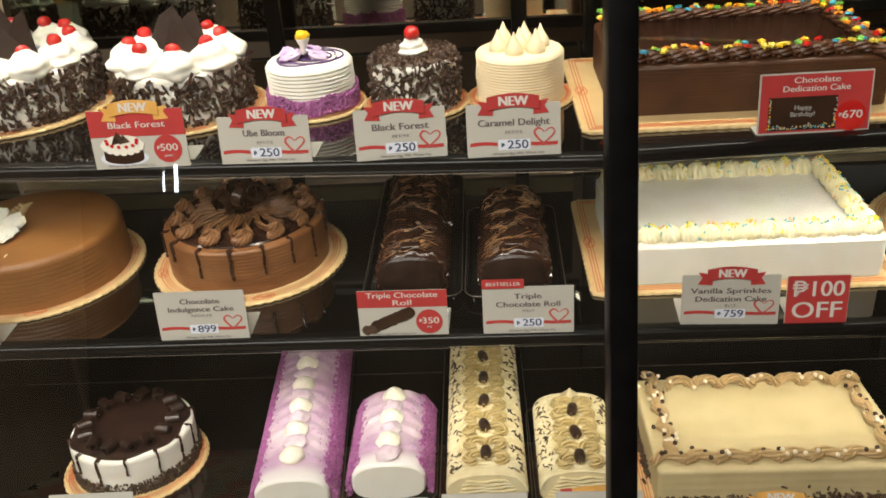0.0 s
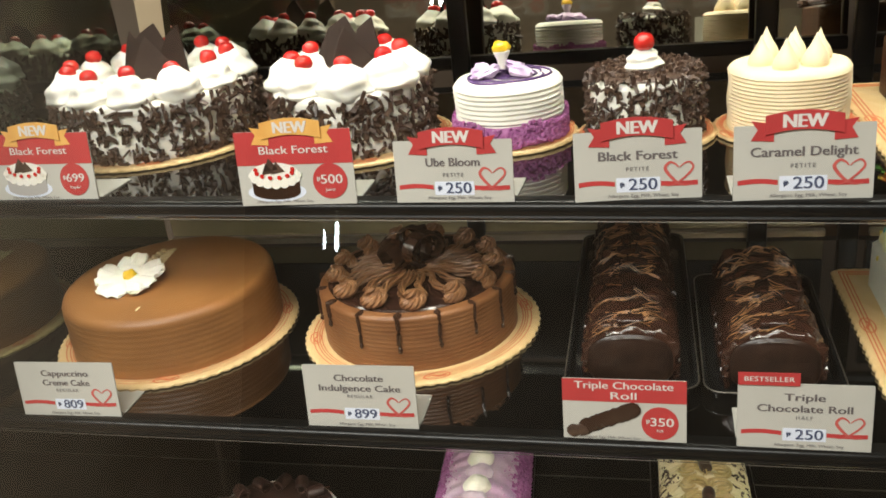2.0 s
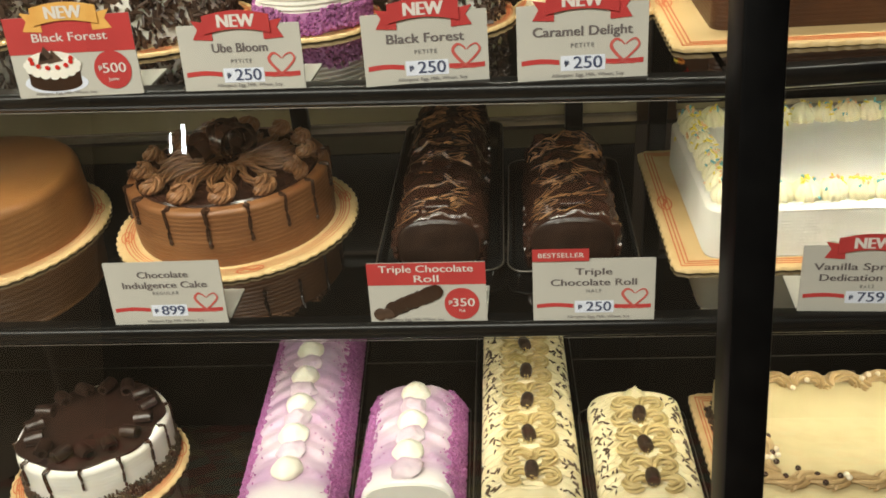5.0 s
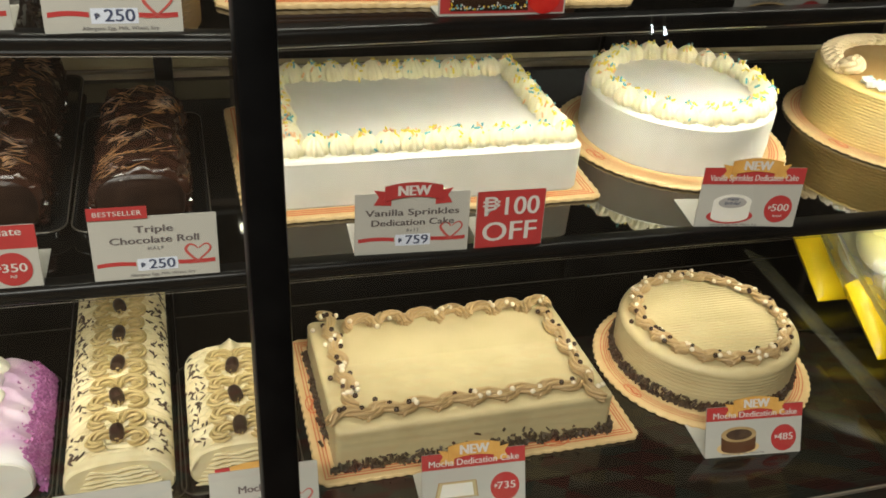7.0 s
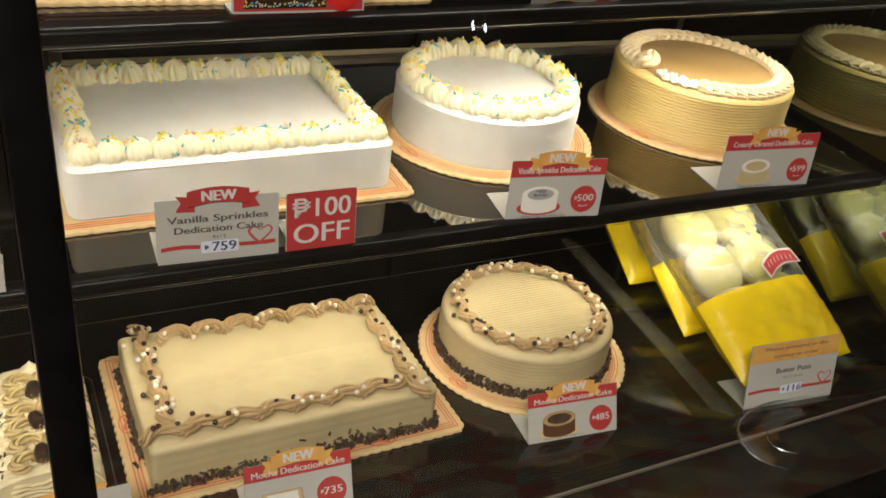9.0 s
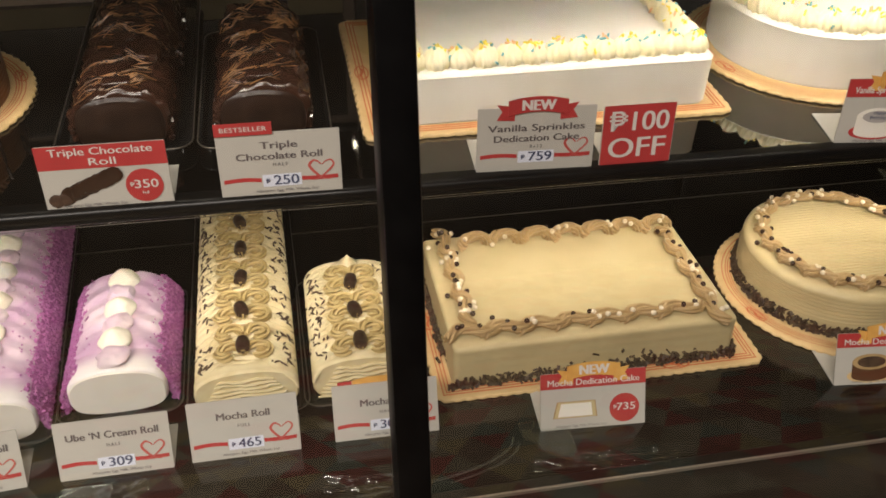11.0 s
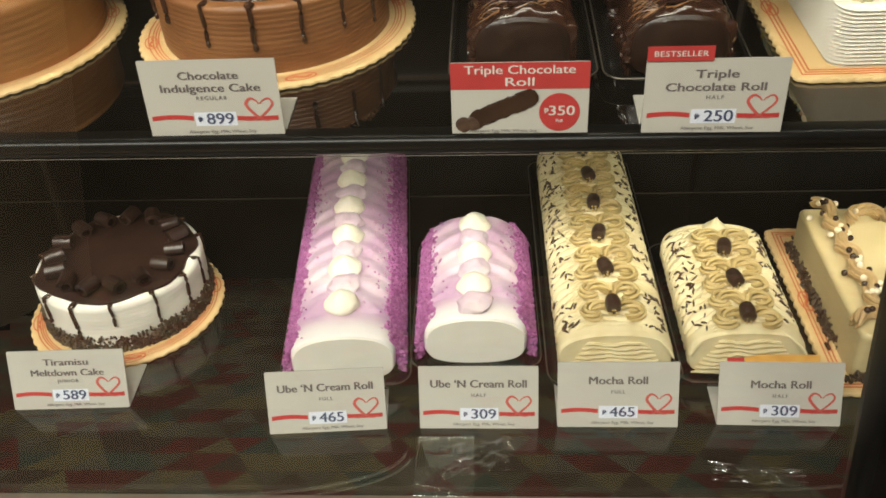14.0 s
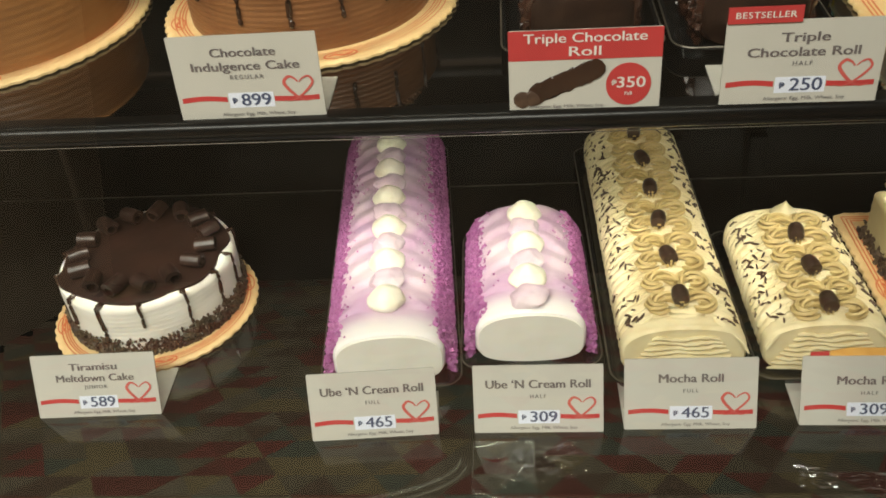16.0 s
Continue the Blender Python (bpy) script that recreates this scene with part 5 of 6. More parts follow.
def card(x, y, z, rz, w, h, material, label, name="price_tag", lean=7.0, flap=1.0):
    c = thing(name, label, "price tag", T(x, y, z, rz), "price tags")
    m = Matrix.Rotation(-radians(lean), 4, "X")
    face = part("face", plate(rrect_xz(w, h), -0.0006, 0.0006).mesh("face", material, False), c, m)
    g = box(-w / 2 * flap, w / 2 * flap, 0.001, 0.054, 0.0002, 0.0012)
    part("stand", g.mesh("stand", CARD, False), c, label="white folded foot")
    return c, face


def rrect_xz(w, h, r=0.001):
    return [(p[0], p[1] + h / 2) for p in rrect(w / 2, h / 2, r, 2)][::-1]


def heart(parent, x, z):
    """A printed ribbon drawn as a heart whose two ends cross below it."""
    g = Geo()
    for side, thick in ((1, 0.0007), (-1, 0.0010)):
        ctrl = [(-0.0118, -0.0086), (-0.0055, -0.0094), (0.0, -0.0074), (0.0068, -0.0012), (0.0100, 0.0040), (0.0070, 0.0080), (0.0026, 0.0064), (-0.0002, 0.0030)]
        ctrl = [Vector((side * px, pz)) for px, pz in ctrl]
        pts = []
        for a in range(len(ctrl) - 1):
            p0, p1, p2, p3 = ctrl[max(a - 1, 0)], ctrl[a], ctrl[a + 1], ctrl[min(a + 2, len(ctrl) - 1)]
            for k in range(6):
                t = k / 6
                pts.append(0.5 * (2 * p1 + (p2 - p0) * t + (2 * p0 - 5 * p1 + 4 * p2 - p3) * t * t + (3 * p1 - p0 - 3 * p2 + p3) * t ** 3))
        strip = []
        for k in range(1, len(pts) - 1):
            d = (pts[k + 1] - pts[k - 1]).normalized()
            half = thick * (0.45 + 0.75 * math.sin(math.pi * k / len(pts)) ** 1.5)
            strip.append([(x + pts[k].x - d.y * half * e + 0.10 * (pts[k].y + 0.008), -0.0011 - 0.0001 * side, z + pts[k].y + d.x * half * e) for e in (-1, 1)])
        g.rings(strip, False, False, False)
    part("heart_line", g.mesh("heart_line", HEARTINK), parent, label="red ribbon heart")


def band(parent, x0, x1, z, wave=0.0):
    n = 8
    up = [(x0 + (x1 - x0) * i / n, z + 0.0017 + wave * math.sin(math.pi * i / n)) for i in range(n + 1)]
    dn = [(p[0], p[1] - 0.0036) for p in reversed(up)]
    part("red_band", plate((up + dn)[::-1], -0.0009, -0.0007).mesh("red_band", REDCARD, False), parent)


def white_tag(x, y, z, rz, lines, size, price, new_mark=None, best=False, w=0.100, h=0.057, lean=7.0, label=None, footer=True, title_z=None):
    c, f = card(x, y, z, rz, w, h, CARD, label or "white folded price card for " + " ".join(lines), lean=lean)
    two = len(lines) > 1
    z0 = h * (0.80 if two else 0.72)
    if new_mark:
        z0 = h * (0.69 if two else 0.65)
    z0 = title_z or z0
    for i, l in enumerate(lines):
        text(l, 0.0098 if not two else 0.0088, INK, f, 0, z0 - 0.0098 * i, width=0.0046 * len(l) + 0.002 if not two else 0.0050 * len(l), bold=0.03)
    zs = z0 - (0.0175 if two else 0.0100)
    text(size, 0.0044, GREYINK, f, 0, zs, spacing=1.35, bold=0.03)
    zp = h * 0.235
    part("price_patch", plate([(-0.0155, zp - 0.0055), (-0.0155, zp + 0.0055), (0.0165, zp + 0.0055), (0.0165, zp - 0.0055)], -0.0008, -0.0006).mesh("price_patch", PATCH, False), f, label="pale blue price patch")
    text("\u20b1", 0.0060, NAVY, f, -0.0112, zp - 0.0004, y=-0.0013, bold=0.006)
    text(price, 0.0125, NAVY, f, 0.0040, zp, y=-0.0013, width=0.0205 if len(price) == 3 else None)
    band(f, -w / 2 + 0.003, -0.0165, zp + 0.001, 0.0012)
    band(f, 0.0170, w / 2 - 0.003, zp + 0.0005, -0.0005)
    heart(f, w / 2 - 0.0175, zp + 0.0080)
    if footer:
        text("Allergens: Egg, Milk, Wheat, Soy", 0.0036, GREYINK, f, 0.004, 0.0042, width=0.052)
    if new_mark == "tucked":
        back = part("tucked_ribbon", plate([(-0.030, h - 0.012), (-0.030, h + 0.0035), (-0.016, h + 0.0060), (0.030, h + 0.0060), (0.030, h - 0.012)], 0.0008, 0.0018).mesh("tucked_ribbon", GOLDCARD, False), f, label="gold ribbon tucked behind the card")
        part("tucked_card", plate([(-w / 2 + 0.006, h - 0.012), (-w / 2 + 0.006, h + 0.0028), (-0.0305, h + 0.0034), (-0.0305, h - 0.012)], 0.0008, 0.0018).mesh("tucked_card", REDCARD, False), f)
    elif new_mark:
        ribbon(f, h + 0.007, new_mark == "gold")
    if best:
        part("tab", plate([(-w / 2, h - 0.001), (-w / 2, h + 0.0095), (-w / 2 + 0.046, h + 0.0095), (-w / 2 + 0.046, h - 0.001)], -0.0022, -0.0009).mesh("tab", REDCARD, False), f, label="red tab reading BESTSELLER")
        text("BESTSELLER", 0.0058, WHITEINK, f, -w / 2 + 0.023, h + 0.0043, y=-0.0026, spacing=1.1, width=0.037)
    return c


def picture(parent, x, z, kind, s=1.0):
    if kind == "roll":
        g = Geo()
        for i in range(9):
            g.add(blob(0.0068, 0.0010, 0.0074, i, 0.18, 16, 6), T(x - 0.012 + 0.0046 * i, -0.0009 - 0.00008 * i, z - 0.0060 + 0.0020 * i))
        part("picture_roll", g.mesh("picture_roll", DARK), parent, label="printed picture of a chocolate roll")
        for i in range(2):
            part("picture_slice", blob(0.0062, 0.0009, 0.0060, i, 0.1, 16, 6).mesh("picture_slice", FLAKE), parent, T(x - 0.023 + 0.007 * i, -0.0012, z - 0.0105 + 0.0012 * i))
        return
    if kind == "sheet":
        for k, (u, d, m) in enumerate(((1.0, 0.0, MOCHAPIPE), (0.94, 0.0006, MOCHA), (0.78, 0.0010, CREAM))):
            quad = [(x - 0.022 * u, z - 0.008 * u), (x - 0.018 * u, z + 0.009 * u), (x + 0.020 * u, z + 0.009 * u), (x + 0.022 * u, z - 0.008 * u)]
            part("picture_cake", plate(quad, -0.0012 - 0.0003 * k, -0.0009 - 0.0003 * k).mesh("picture_cake", m, False), parent, label="printed picture of a sheet cake" if k == 0 else "")
        return
    side, top, cream = {"forest": (DARK, CREAM, CHERRY), "faded": (LID, CREAM, CHERRY), "choc": (DARK, GREYINK, YELLOW), "white": (CREAM, CREAM, TEAL), "tan": (MOCHA, CREAM, CREAM), "brown": (CHOCPIPE, MOCHAPIPE, CREAM)}[kind]
    e = lambda rx, rz, x0, z0: [(x0 + rx * math.cos(a), z0 + rz * math.sin(a)) for a in [-2 * math.pi * k / 28 for k in range(28)]]
    part("picture_plate", plate(e(0.0215 * s, 0.0070 * s, x, z - 0.0082 * s), -0.0009, -0.0007).mesh("picture_plate", REDCARD if kind == "white" else PATCH if kind in ("forest", "faded") else BOARD, False), parent)
    body = [(x - 0.0175 * s, z + 0.005 * s)] + [(x - 0.0175 * s * math.cos(a), z - 0.0085 * s - 0.005 * s * math.sin(a)) for a in [math.pi * k / 12 for k in range(13)]] + [(x + 0.0175 * s, z + 0.005 * s)]
    part("picture_cake", plate(body[::-1], -0.0012, -0.0009).mesh("picture_cake", side, False), parent, label="printed picture of a cake")
    part("picture_icing", plate(e(0.0178 * s, 0.0075 * s, x, z + 0.005 * s), -0.0015, -0.0012).mesh("picture_icing", top, False), parent)
    if kind in ("forest", "faded"):
        for i in range(9):
            a = math.pi * (1 + i / 8)
            part("picture_cream", plate(e(0.0040, 0.0032, x + 0.0195 * math.cos(a), z + 0.0045 + 0.0085 * math.sin(a)), -0.0017, -0.0014).mesh("picture_cream", top, False), parent)
        for px, pz, u in ((-0.003, 0.0105, 1.0), (0.003, 0.0085, 0.9), (-0.006, 0.0080, 0.8)):
            part("picture_shard", plate([(x + px - 0.0065 * u, z + pz - 0.003), (x + px - 0.001, z + pz + 0.0085 * u), (x + px + 0.0070 * u, z + pz - 0.001)], -0.0021, -0.0018).mesh("picture_shard", FLAKE, False), parent)
        for i in range(8):
            a = math.pi * (0.95 + 1.1 * i / 7)
            part("picture_cherry", plate(e(0.0019, 0.0018, x + 0.0165 * math.cos(a), z + 0.0085 + 0.0062 * math.sin(a)), -0.0024, -0.0021).mesh("picture_cherry", cream, False), parent)
    elif kind in ("white", "tan", "brown"):
        part("picture_top", plate(e(0.0130 * s, 0.0052 * s, x, z + 0.005 * s), -0.0018, -0.0015).mesh("picture_top", LID if kind == "white" else MOCHA if kind == "tan" else FLAKE, False), parent)
        if kind == "white":
            text("Happy\nBirthday!", 0.0046, NAVY, parent, x, z + 0.0065 * s, y=-0.0021)


def red_tag(x, y, z, rz, title, price, kind, new_mark="gold", w=0.104, h=0.062, lean=7.0, sub="", bandh=0.36):
    c, f = card(x, y, z, rz, w, h, CARD, "red price card with picture for " + title.replace("\n", " "), lean=lean)
    part("red_field", plate([(-w / 2, h * (1 - bandh)), (-w / 2, h), (w / 2, h), (w / 2, h * (1 - bandh))], -0.0010, -0.0006).mesh("red_field", REDCARD, False), f)
    ls = title.split("\n")
    for i, l in enumerate(ls):
        text(l, 0.0092, WHITEINK, f, 0, h * (1 - bandh / 2) + (0.0046 if len(ls) > 1 else -0.002) - 0.0092 * i, y=-0.0014, width=min(0.0049 * len(l) + 0.001, w * 0.87))
    r = 0.0148
    e = [(w / 2 - 0.021 + r * math.cos(a), h * 0.315 + r * math.sin(a)) for a in [-2 * math.pi * k / 36 for k in range(36)]]
    part("price_disc", plate(e, -0.0012, -0.0008).mesh("price_disc", REDCARD, False), f, label="red price disc")
    text("\u20b1", 0.0056, WHITEINK, f, w / 2 - 0.0305, h * 0.335, y=-0.0016, bold=0.006)
    text(price, 0.0108, WHITEINK, f, w / 2 - 0.0195, h * 0.335, y=-0.0016, width=0.0185)
    if sub:
        text(sub, 0.0036, WHITEINK, f, w / 2 - 0.021, h * 0.2, y=-0.0016)
    picture(f, -0.018, h * 0.34, kind, 1.2 if kind in ("forest", "faded") else 1.15)
    text("Allergens: Egg, Milk, Wheat, Soy", 0.0032, GREYINK, f, -0.012, 0.0032, width=0.05)
    if new_mark:
        ribbon(f, h + 0.007, new_mark == "gold", 0.052)
    return c


# upper shelf
red_tag(-0.5975, 0.044, Z1, -2, "Black Forest", "699", "faded", w=0.108, sub="Regular", bandh=0.45)
red_tag(-0.341, 0.018, Z1, 0, "Black Forest", "500", "forest", w=0.101, sub="Junior", bandh=0.45)
white_tag(-0.208, 0.014, Z1, -3, ["Ube Bloom"], "PETITE", "250", "red", w=0.096, h=0.050)
white_tag(-0.0665, 0.009, Z1, 2, ["Black Forest"], "PETITE", "250", "red", w=0.093, h=0.053)
white_tag(0.048, 0.002, Z1, 0, ["Caramel Delight"], "PETITE", "250", "red", w=0.094, h=0.055)
c, f = card(0.351, 0.027, Z1 + 0.0011, 1, 0.112, 0.062, CARD, "red price card with dark cake picture for chocolate dedication cake")
part("red_field", plate([(-0.0545, 0.002), (-0.0545, 0.0605), (0.0545, 0.0605), (0.0545, 0.002)], -0.0010, -0.0006).mesh("red_field", REDCARD, False), f)
text("Chocolate", 0.0085, WHITEINK, f, 0.0, 0.0545, y=-0.0014, width=0.045)
text("Dedication Cake", 0.0085, WHITEINK, f, 0.0, 0.0460, y=-0.0014, width=0.066)
part("picture_cake", plate([(-0.046, 0.004), (-0.046, 0.038), (0.022, 0.038), (0.022, 0.004)], -0.0014, -0.0010).mesh("picture_cake", DARK, False), f)
for k, ink in enumerate((YELLOW, TEAL, WHITEINK)):
    dots, rnd = Geo(), random.Random(40 + k)
    for _ in range(34):
        px, pz = rnd.uniform(-0.045, 0.021), 0.0055 + abs(rnd.gauss(0, 0.0022))
        if rnd.random() < 0.4:
            px, pz = rnd.choice((-0.0445, 0.0205)) + rnd.gauss(0, 0.0006), rnd.uniform(0.005, 0.036)
        dots.add(plate([(px - 0.0006, pz - 0.0006), (px - 0.0006, pz + 0.0006), (px + 0.0006, pz + 0.0006), (px + 0.0006, pz - 0.0006)], -0.0018, -0.0014), Matrix.Identity(4))
    part("picture_dots", dots.mesh("picture_dots", ink, False), f, kind="stuff")
text("Happy\nBirthday!", 0.0068, LID, f, -0.012, 0.0235, y=-0.0018)
part("price_disc", plate([(0.036 + 0.0155 * math.cos(a), 0.0165 + 0.0155 * math.sin(a)) for a in [-2 * math.pi * k / 36 for k in range(36)]], -0.0018, -0.0014).mesh("price_disc", CHERRY, False), f, label="red price disc")
text("\u20b1", 0.0056, WHITEINK, f, 0.0255, 0.0175, y=-0.0022, bold=0.006)
text("670", 0.0112, WHITEINK, f, 0.0375, 0.0175, y=-0.0022, width=0.0195)
red_tag(0.648, 0.062, Z1 + 0.0026, 4, "Chocolate Dedication Cake", "500", "choc", None, w=0.110)
# middle shelf
white_tag(-0.606, 0.001, Z2, 1, ["Cappuccino", "Creme Cake"], "REGULAR", "809", w=0.105)
white_tag(-0.3095, -0.001, Z2, 0, ["Chocolate", "Indulgence Cake"], "REGULAR", "899", w=0.103, h=0.061)
red_tag(-0.0805, -0.006, Z2, -1, "Triple Chocolate\nRoll", "350", "roll", None, w=0.1, h=0.056, sub="Full")
white_tag(0.0585, -0.009, Z2, -1, ["Triple", "Chocolate Roll"], "HALF", "250", None, True, h=0.057)
white_tag(0.278, -0.006, Z2, -3, ["Vanilla Sprinkles", "Dedication Cake"], "8x12", "759", "red", w=0.104, h=0.060, footer=False)
c, f = card(0.370, -0.0085, Z2, -1, 0.066, 0.056, CARD, "red card reading 100 off with white numerals", flap=0.8)
part("red_field", plate([(-0.0325, 0.001), (-0.0325, 0.0572), (0.0325, 0.0572), (0.0325, 0.001)], -0.0010, -0.0006).mesh("red_field", REDCARD, False), f)
text("\u20b1100", 0.0255, WHITEINK, f, 0, 0.0410, y=-0.0014, width=0.054)
text("OFF", 0.0270, WHITEINK, f, 0, 0.0160, y=-0.0014, width=0.052)
red_tag(0.622, -0.011, Z2, -7.5, "Vanilla Sprinkles Dedication Cake", "500", "white", w=0.107, h=0.064, sub="Round", bandh=0.27)
red_tag(0.921, -0.008, Z2, -6, "Creamy Caramel Dedication Cake", "599", "tan", w=0.132, h=0.066, sub="Round", bandh=0.27)
# bottom deck
white_tag(-0.478, -0.066, Z3, 2, ["Tiramisu", "Meltdown Cake"], "JUNIOR", "589", w=0.104, h=0.055, lean=22)
white_tag(-0.243, -0.0925, Z3, 3.8, ["Ube \u2018N Cream Roll"], "FULL", "465", h=0.056, lean=22)
white_tag(-0.115, -0.0885, Z3, 0, ["Ube \u2018N Cream Roll"], "HALF", "309", h=0.056, lean=22)
white_tag(0.001, -0.0865, Z3, 0, ["Mocha Roll"], "FULL", "465", h=0.058, lean=22)
white_tag(0.1335, -0.0845, Z3, -1, ["Mocha Roll"], "HALF", "309", "tucked", h=0.056, lean=22)
red_tag(0.332, -0.107, Z3, -3.4, "Mocha Dedication Cake", "735", "sheet", w=0.104, h=0.058, lean=22, bandh=0.27)
red_tag(0.6515, -0.1005, Z3, -6, "Mocha Dedication Cake", "485", "brown", w=0.112, h=0.056, lean=22, bandh=0.27)

# ---- clear plastic lying at the front of the deck ----


def plastic_sheet(x, y):
    c = thing("plastic_sheet", "clear curved plastic sheet lying on the dark deck", "plastic sheet", T(x, y, Z3), "plastic sheets")
    curve = [(-0.130 + 0.155 * math.sin(radians(90 * k / 14)), -0.031 + 0.045 * (1 - math.cos(radians(90 * k / 14))), 0.0016) for k in range(15)]
    part("rim", Geo().tube(curve, 0.0016, 6).mesh("rim", ACRYLICRIM), c, label="bright rounded rim")
    part("rim", Geo().tube([(p[0] + 0.004, p[1] - 0.006, p[2]) for p in curve[5:]], 0.0012, 6).mesh("rim", ACRYLICRIM), c)
    part("strip", box(0.034, 0.081, -0.031, 0.031, 0.0, 0.0022, 0.0006).mesh("strip", ACRYLIC), c, label="clear plastic strip")
    part("strip_edge", Geo().tube([(0.0812, -0.031, 0.002), (0.0805, 0.031, 0.002)], 0.0007, 5).mesh("strip_edge", ACRYLICRIM), c)


def curled_sheet(x, y, rx, ry):
    """A clear offcut whose curled-up edge catches the light."""
    c = thing("plastic_sheet", "clear curled plastic offcut on the dark deck before the bun card", "plastic sheet", T(x, y, Z3), "plastic sheets")
    rows = []
    for k in range(25):
        a = radians(75 + 6.2 * k)
        lift = 0.010 * math.sin(math.pi * k / 24)
        rows.append([(rx * q * math.cos(a), ry * q * math.sin(a), 0.0008 + lift * max(0.0, (q - 0.7) / 0.3) ** 2) for q in (0.45, 0.6, 0.72, 0.82, 0.91, 1.0)])
    part("film", Geo().rings(rows, False, False, False).mesh("film", CRINKLE), c).visible_shadow = False
    part("rim", Geo().tube([r[-1] for r in rows], 0.0014, 6).mesh("rim", ACRYLICRIM), c, label="bright rounded rim")
    part("rim", Geo().tube([r[1] for r in rows[6:]], 0.0008, 5).mesh("rim", ACRYLICRIM), c)


curled_sheet(0.935, -0.19, 0.112, 0.056)
plastic_sheet(-0.20, -0.130)
plastic_sheet(0.226, -0.122)


def crumpled_film(x, y, rz, w, d, seed):
    c = thing("plastic_wrap", "scrap of crumpled clear plastic wrap on the dark deck", "plastic wrap", T(x, y, Z3, rz), "plastic scraps")
    rows = []
    for j in range(15):
        rows.append([(w * (i / 20 - 0.5) * (1 + 0.2 * noise.noise((j * 0.3, seed, 0))), d * (j / 14 - 0.5) * (1 + 0.25 * noise.noise((i * 0.25, seed, 2))), 0.0006 + 0.004 * abs(noise.noise((i * 0.33, j * 0.4, seed))) + 0.002 * abs(noise.noise((i * 0.9, j * 0.9, seed)))) for i in range(21)])
    part("film", Geo().rings(rows, False, False, False).mesh("film", CRINKLE), c).visible_shadow = False


crumpled_film(-0.115, -0.122, 10, 0.060, 0.036, 1.3)
crumpled_film(0.357, -0.152, -4, 0.100, 0.022, 4.1)
crumpled_film(0.105, -0.138, -6, 0.070, 0.018, 7.7)

# ---- packed buns ----
stand = thing("acrylic_tray", "clear acrylic tray under the packed buns", "tray", T(0.995, 0.065, Z3, -7.2))
part("tray_floor", box(-0.104, 0.125, -0.215, 0.20, 0.0, 0.003).mesh("tray_floor", ACRYLIC, False), stand)
g = Geo().rings([[(x, y, z) for x, z in ((-0.104, 0.0), (-0.104, 0.003), (-0.140, 0.018), (-0.143, 0.015), (-0.112, 0.0))] for y in (-0.215, 0.20)])
part("tray_edge", g.mesh("tray_edge", HAZED), stand, label="thick clear tray edge")
# thin glossy rods added to draw the bright outline of the clear edge
for ex, ez in ((-0.1415, 0.0172), (-0.106, 0.0030)):
    part("edge_line", Geo().tube([(ex, -0.2155, ez), (ex, 0.20, ez)], 0.0008, 5).mesh("edge_line", ACRYLICRIM), stand)
part("edge_line", Geo().tube([(-0.1415, -0.2155, 0.0172), (-0.106, -0.2155, 0.0025), (0.125, -0.2155, 0.0025)], 0.0009, 5).mesh("edge_line", ACRYLICRIM), stand)


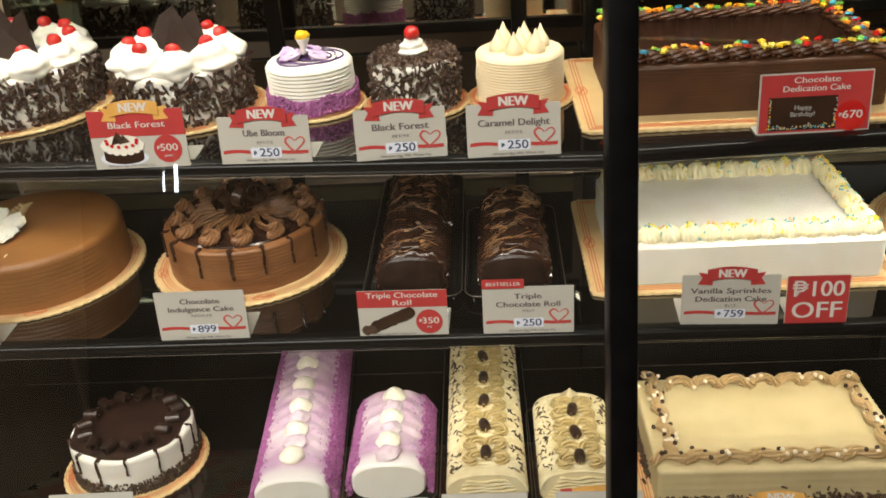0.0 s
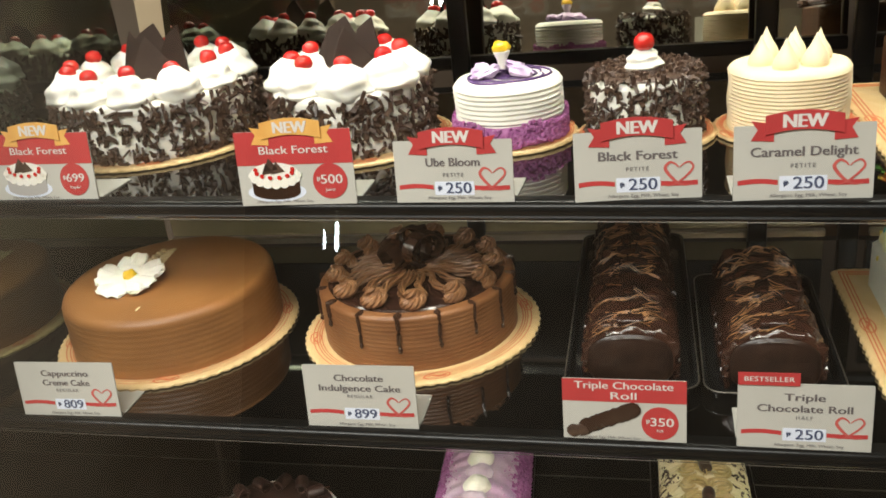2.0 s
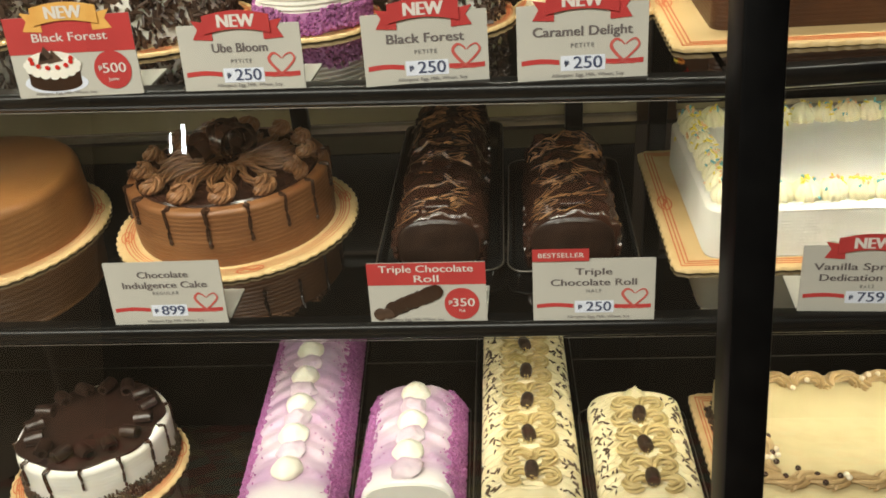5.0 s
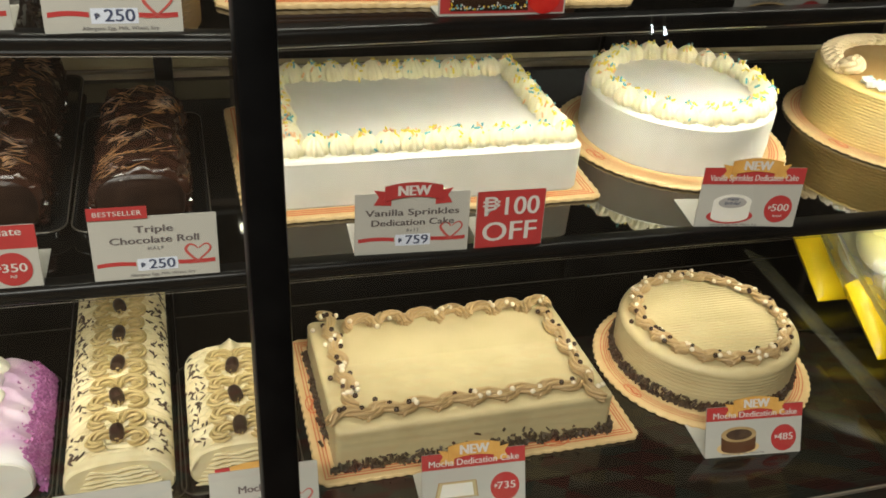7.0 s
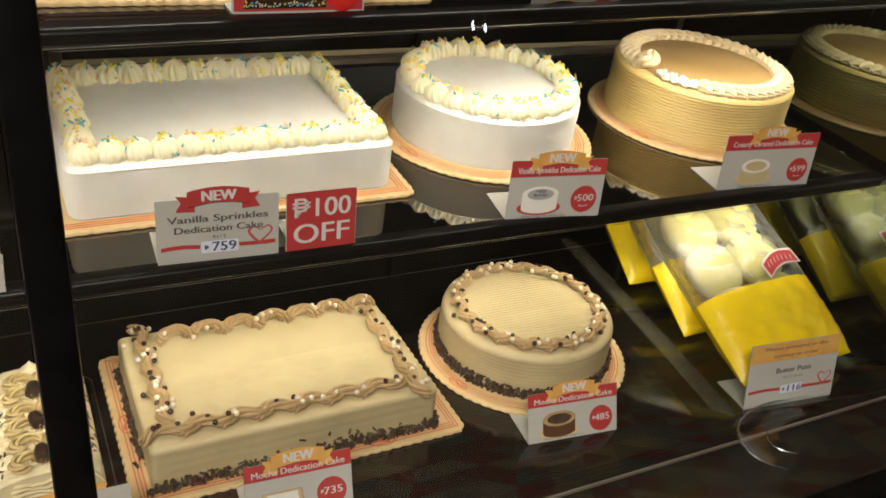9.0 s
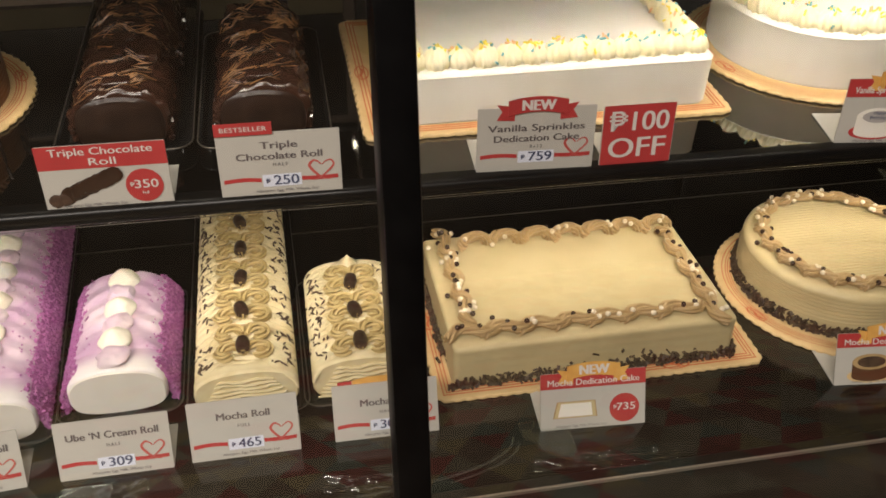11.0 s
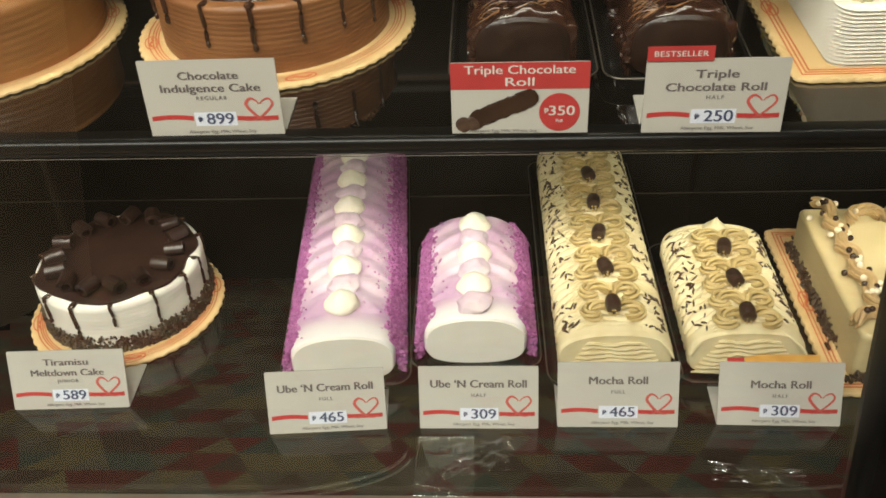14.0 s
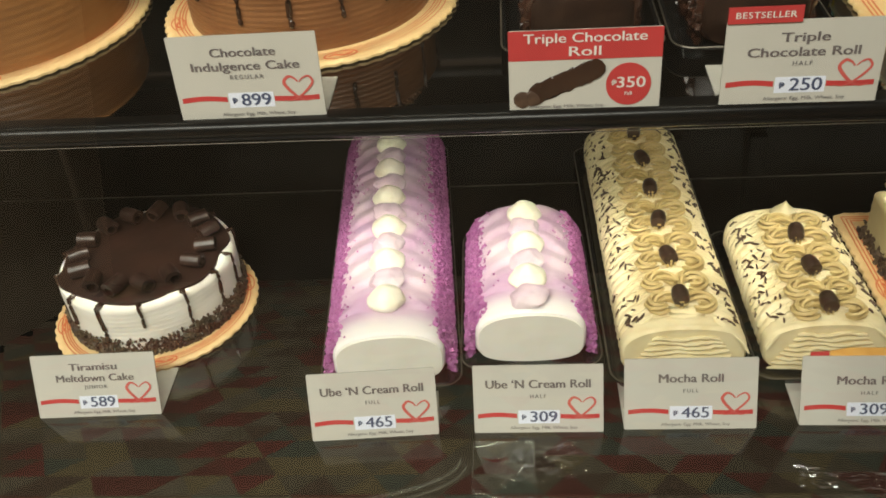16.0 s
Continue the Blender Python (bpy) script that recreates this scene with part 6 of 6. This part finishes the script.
def bun_bag(x, y, z, rz, tilt, seed, w=0.185, L=0.300, h=0.062, yl=0.110):
    c = thing("bun_bag", "clear plastic bag of pale butter buns with yellow printed end", "bag", T(x, y, z, rz) @ Matrix.Rotation(radians(tilt), 4, "X"), "bun bags")

    def half(s, y0, y1, grow, nx=32, ny=36):
        rows = []
        for j in range(ny + 1):
            yy = y0 + (y1 - y0) * j / ny
            vy = min(max((yy + L / 2) / L, 0.0), 1.0)
            row = []
            for i in range(nx + 1):
                xx = -w / 2 + w * i / nx
                ux = i / nx
                k = max(0, 4 * ux * (1 - ux)) ** 0.38 * max(0, 4 * vy * (1 - vy)) ** 0.36
                q = 0.004 * noise.noise((xx * 38 + seed, yy * 38, s * 2.0)) * k + 0.0050 * (abs(noise.noise((xx * 55 + seed, yy * 55, s * 2.0))) - 0.25) * k
                row.append((xx * (1 + grow), yy, h / 2 + s * (h / 2 * k + grow * 0.06 * (k > 0.05)) + q))
            rows.append(row)
        return rows

    def shape(y0, y1, grow):
        g = Geo()
        g.rings(half(1, y0, y1, grow)[::-1], False, False, False)
        g.rings(half(-1, y0, y1, grow), False, False, False)
        return g
    film = part("film", shape(-L / 2 + yl - 0.002, L / 2, 0.0).mesh("film", FILM), c, label="clear plastic film")
    film.visible_shadow = False
    part("yellow_print", shape(-L / 2, -L / 2 + yl, 0.004).mesh("yellow_print", BAGYEL), c, label="yellow printed end of the bag")
    bm = blob(0.043, 0.040, h * 0.37, seed, 0.05, 26, 16).mesh("butter_bun", BUN)
    for i in range(2):
        for j in range(3):
            part("butter_bun", bm, c, T(-0.040 + 0.080 * i, -0.045 + 0.066 * j + 0.006 * i, h / 2 + 0.001, 30 * i + 50 * j), "pale yellow steamed bun")
    for part_name, half, wide, lift, material in (("logo_edge", 0.034, 0.0115, 0.0050, WHITEINK), ("logo_mark", 0.031, 0.0090, 0.0056, REDCARD)):
        g = Geo().rings([[(-half + 2 * half * k / 10, 0.008 * math.sin(math.pi * k / 10) + 0.10 * (-half + 2 * half * k / 10) + d, 0.0) for d in (-wide, wide)] for k in range(11)], False, False, False)
        part(part_name, g.mesh(part_name, material), c, T(0.036, -0.004, h + lift, 6), "red ribbon-shaped mark" if material is REDCARD else "")
    g = Geo()
    for j in range(7):
        g.tube([(-0.024 + 0.0075 * j, -0.004 + 0.007 * math.sin(math.pi * (j + 0.7) / 7.5), 0.0), (-0.0215 + 0.0075 * j, 0.0035 + 0.007 * math.sin(math.pi * (j + 1) / 7.5), 0.0)], 0.0011, 4)
    part("logo_stroke", g.mesh("logo_stroke", WHITEINK), c, T(0.036, -0.003, h + 0.0060, 6))


bun_bag(0.981, 0.026, Z3 + 0.054, 3, 27, 1, 0.198, 0.270, 0.066, 0.114)
bun_bag(0.995, 0.130, Z3 + 0.056, 1, 33, 5, 0.19, 0.25, 0.052, 0.105)
bun_bag(0.998, 0.238, Z3 + 0.056, -2, 34, 8, 0.18, 0.22, 0.050, 0.105)
tag = white_tag(0.948, -0.136, Z3, -6, ["Butter Puto"], "10-PC PACK", "116", None, w=0.134, h=0.083, lean=12, label="white and tan price card for butter puto beside bun bags", title_z=0.0455)
face = [o for o in tag.children if o.name.startswith("face")][0]
strip = part("tan_strip", plate([(-0.0665, 0.059), (-0.0665, 0.0828), (0.0665, 0.0828), (0.0665, 0.059)], -0.0012, -0.0008).mesh("tan_strip", GOLDCARD, False), face)
text("Please proceed to the", 0.0062, INK, face, 0, 0.0762, y=-0.0016, width=0.095)
text("counter to order", 0.0062, INK, face, 0, 0.0660, y=-0.0016, width=0.068)
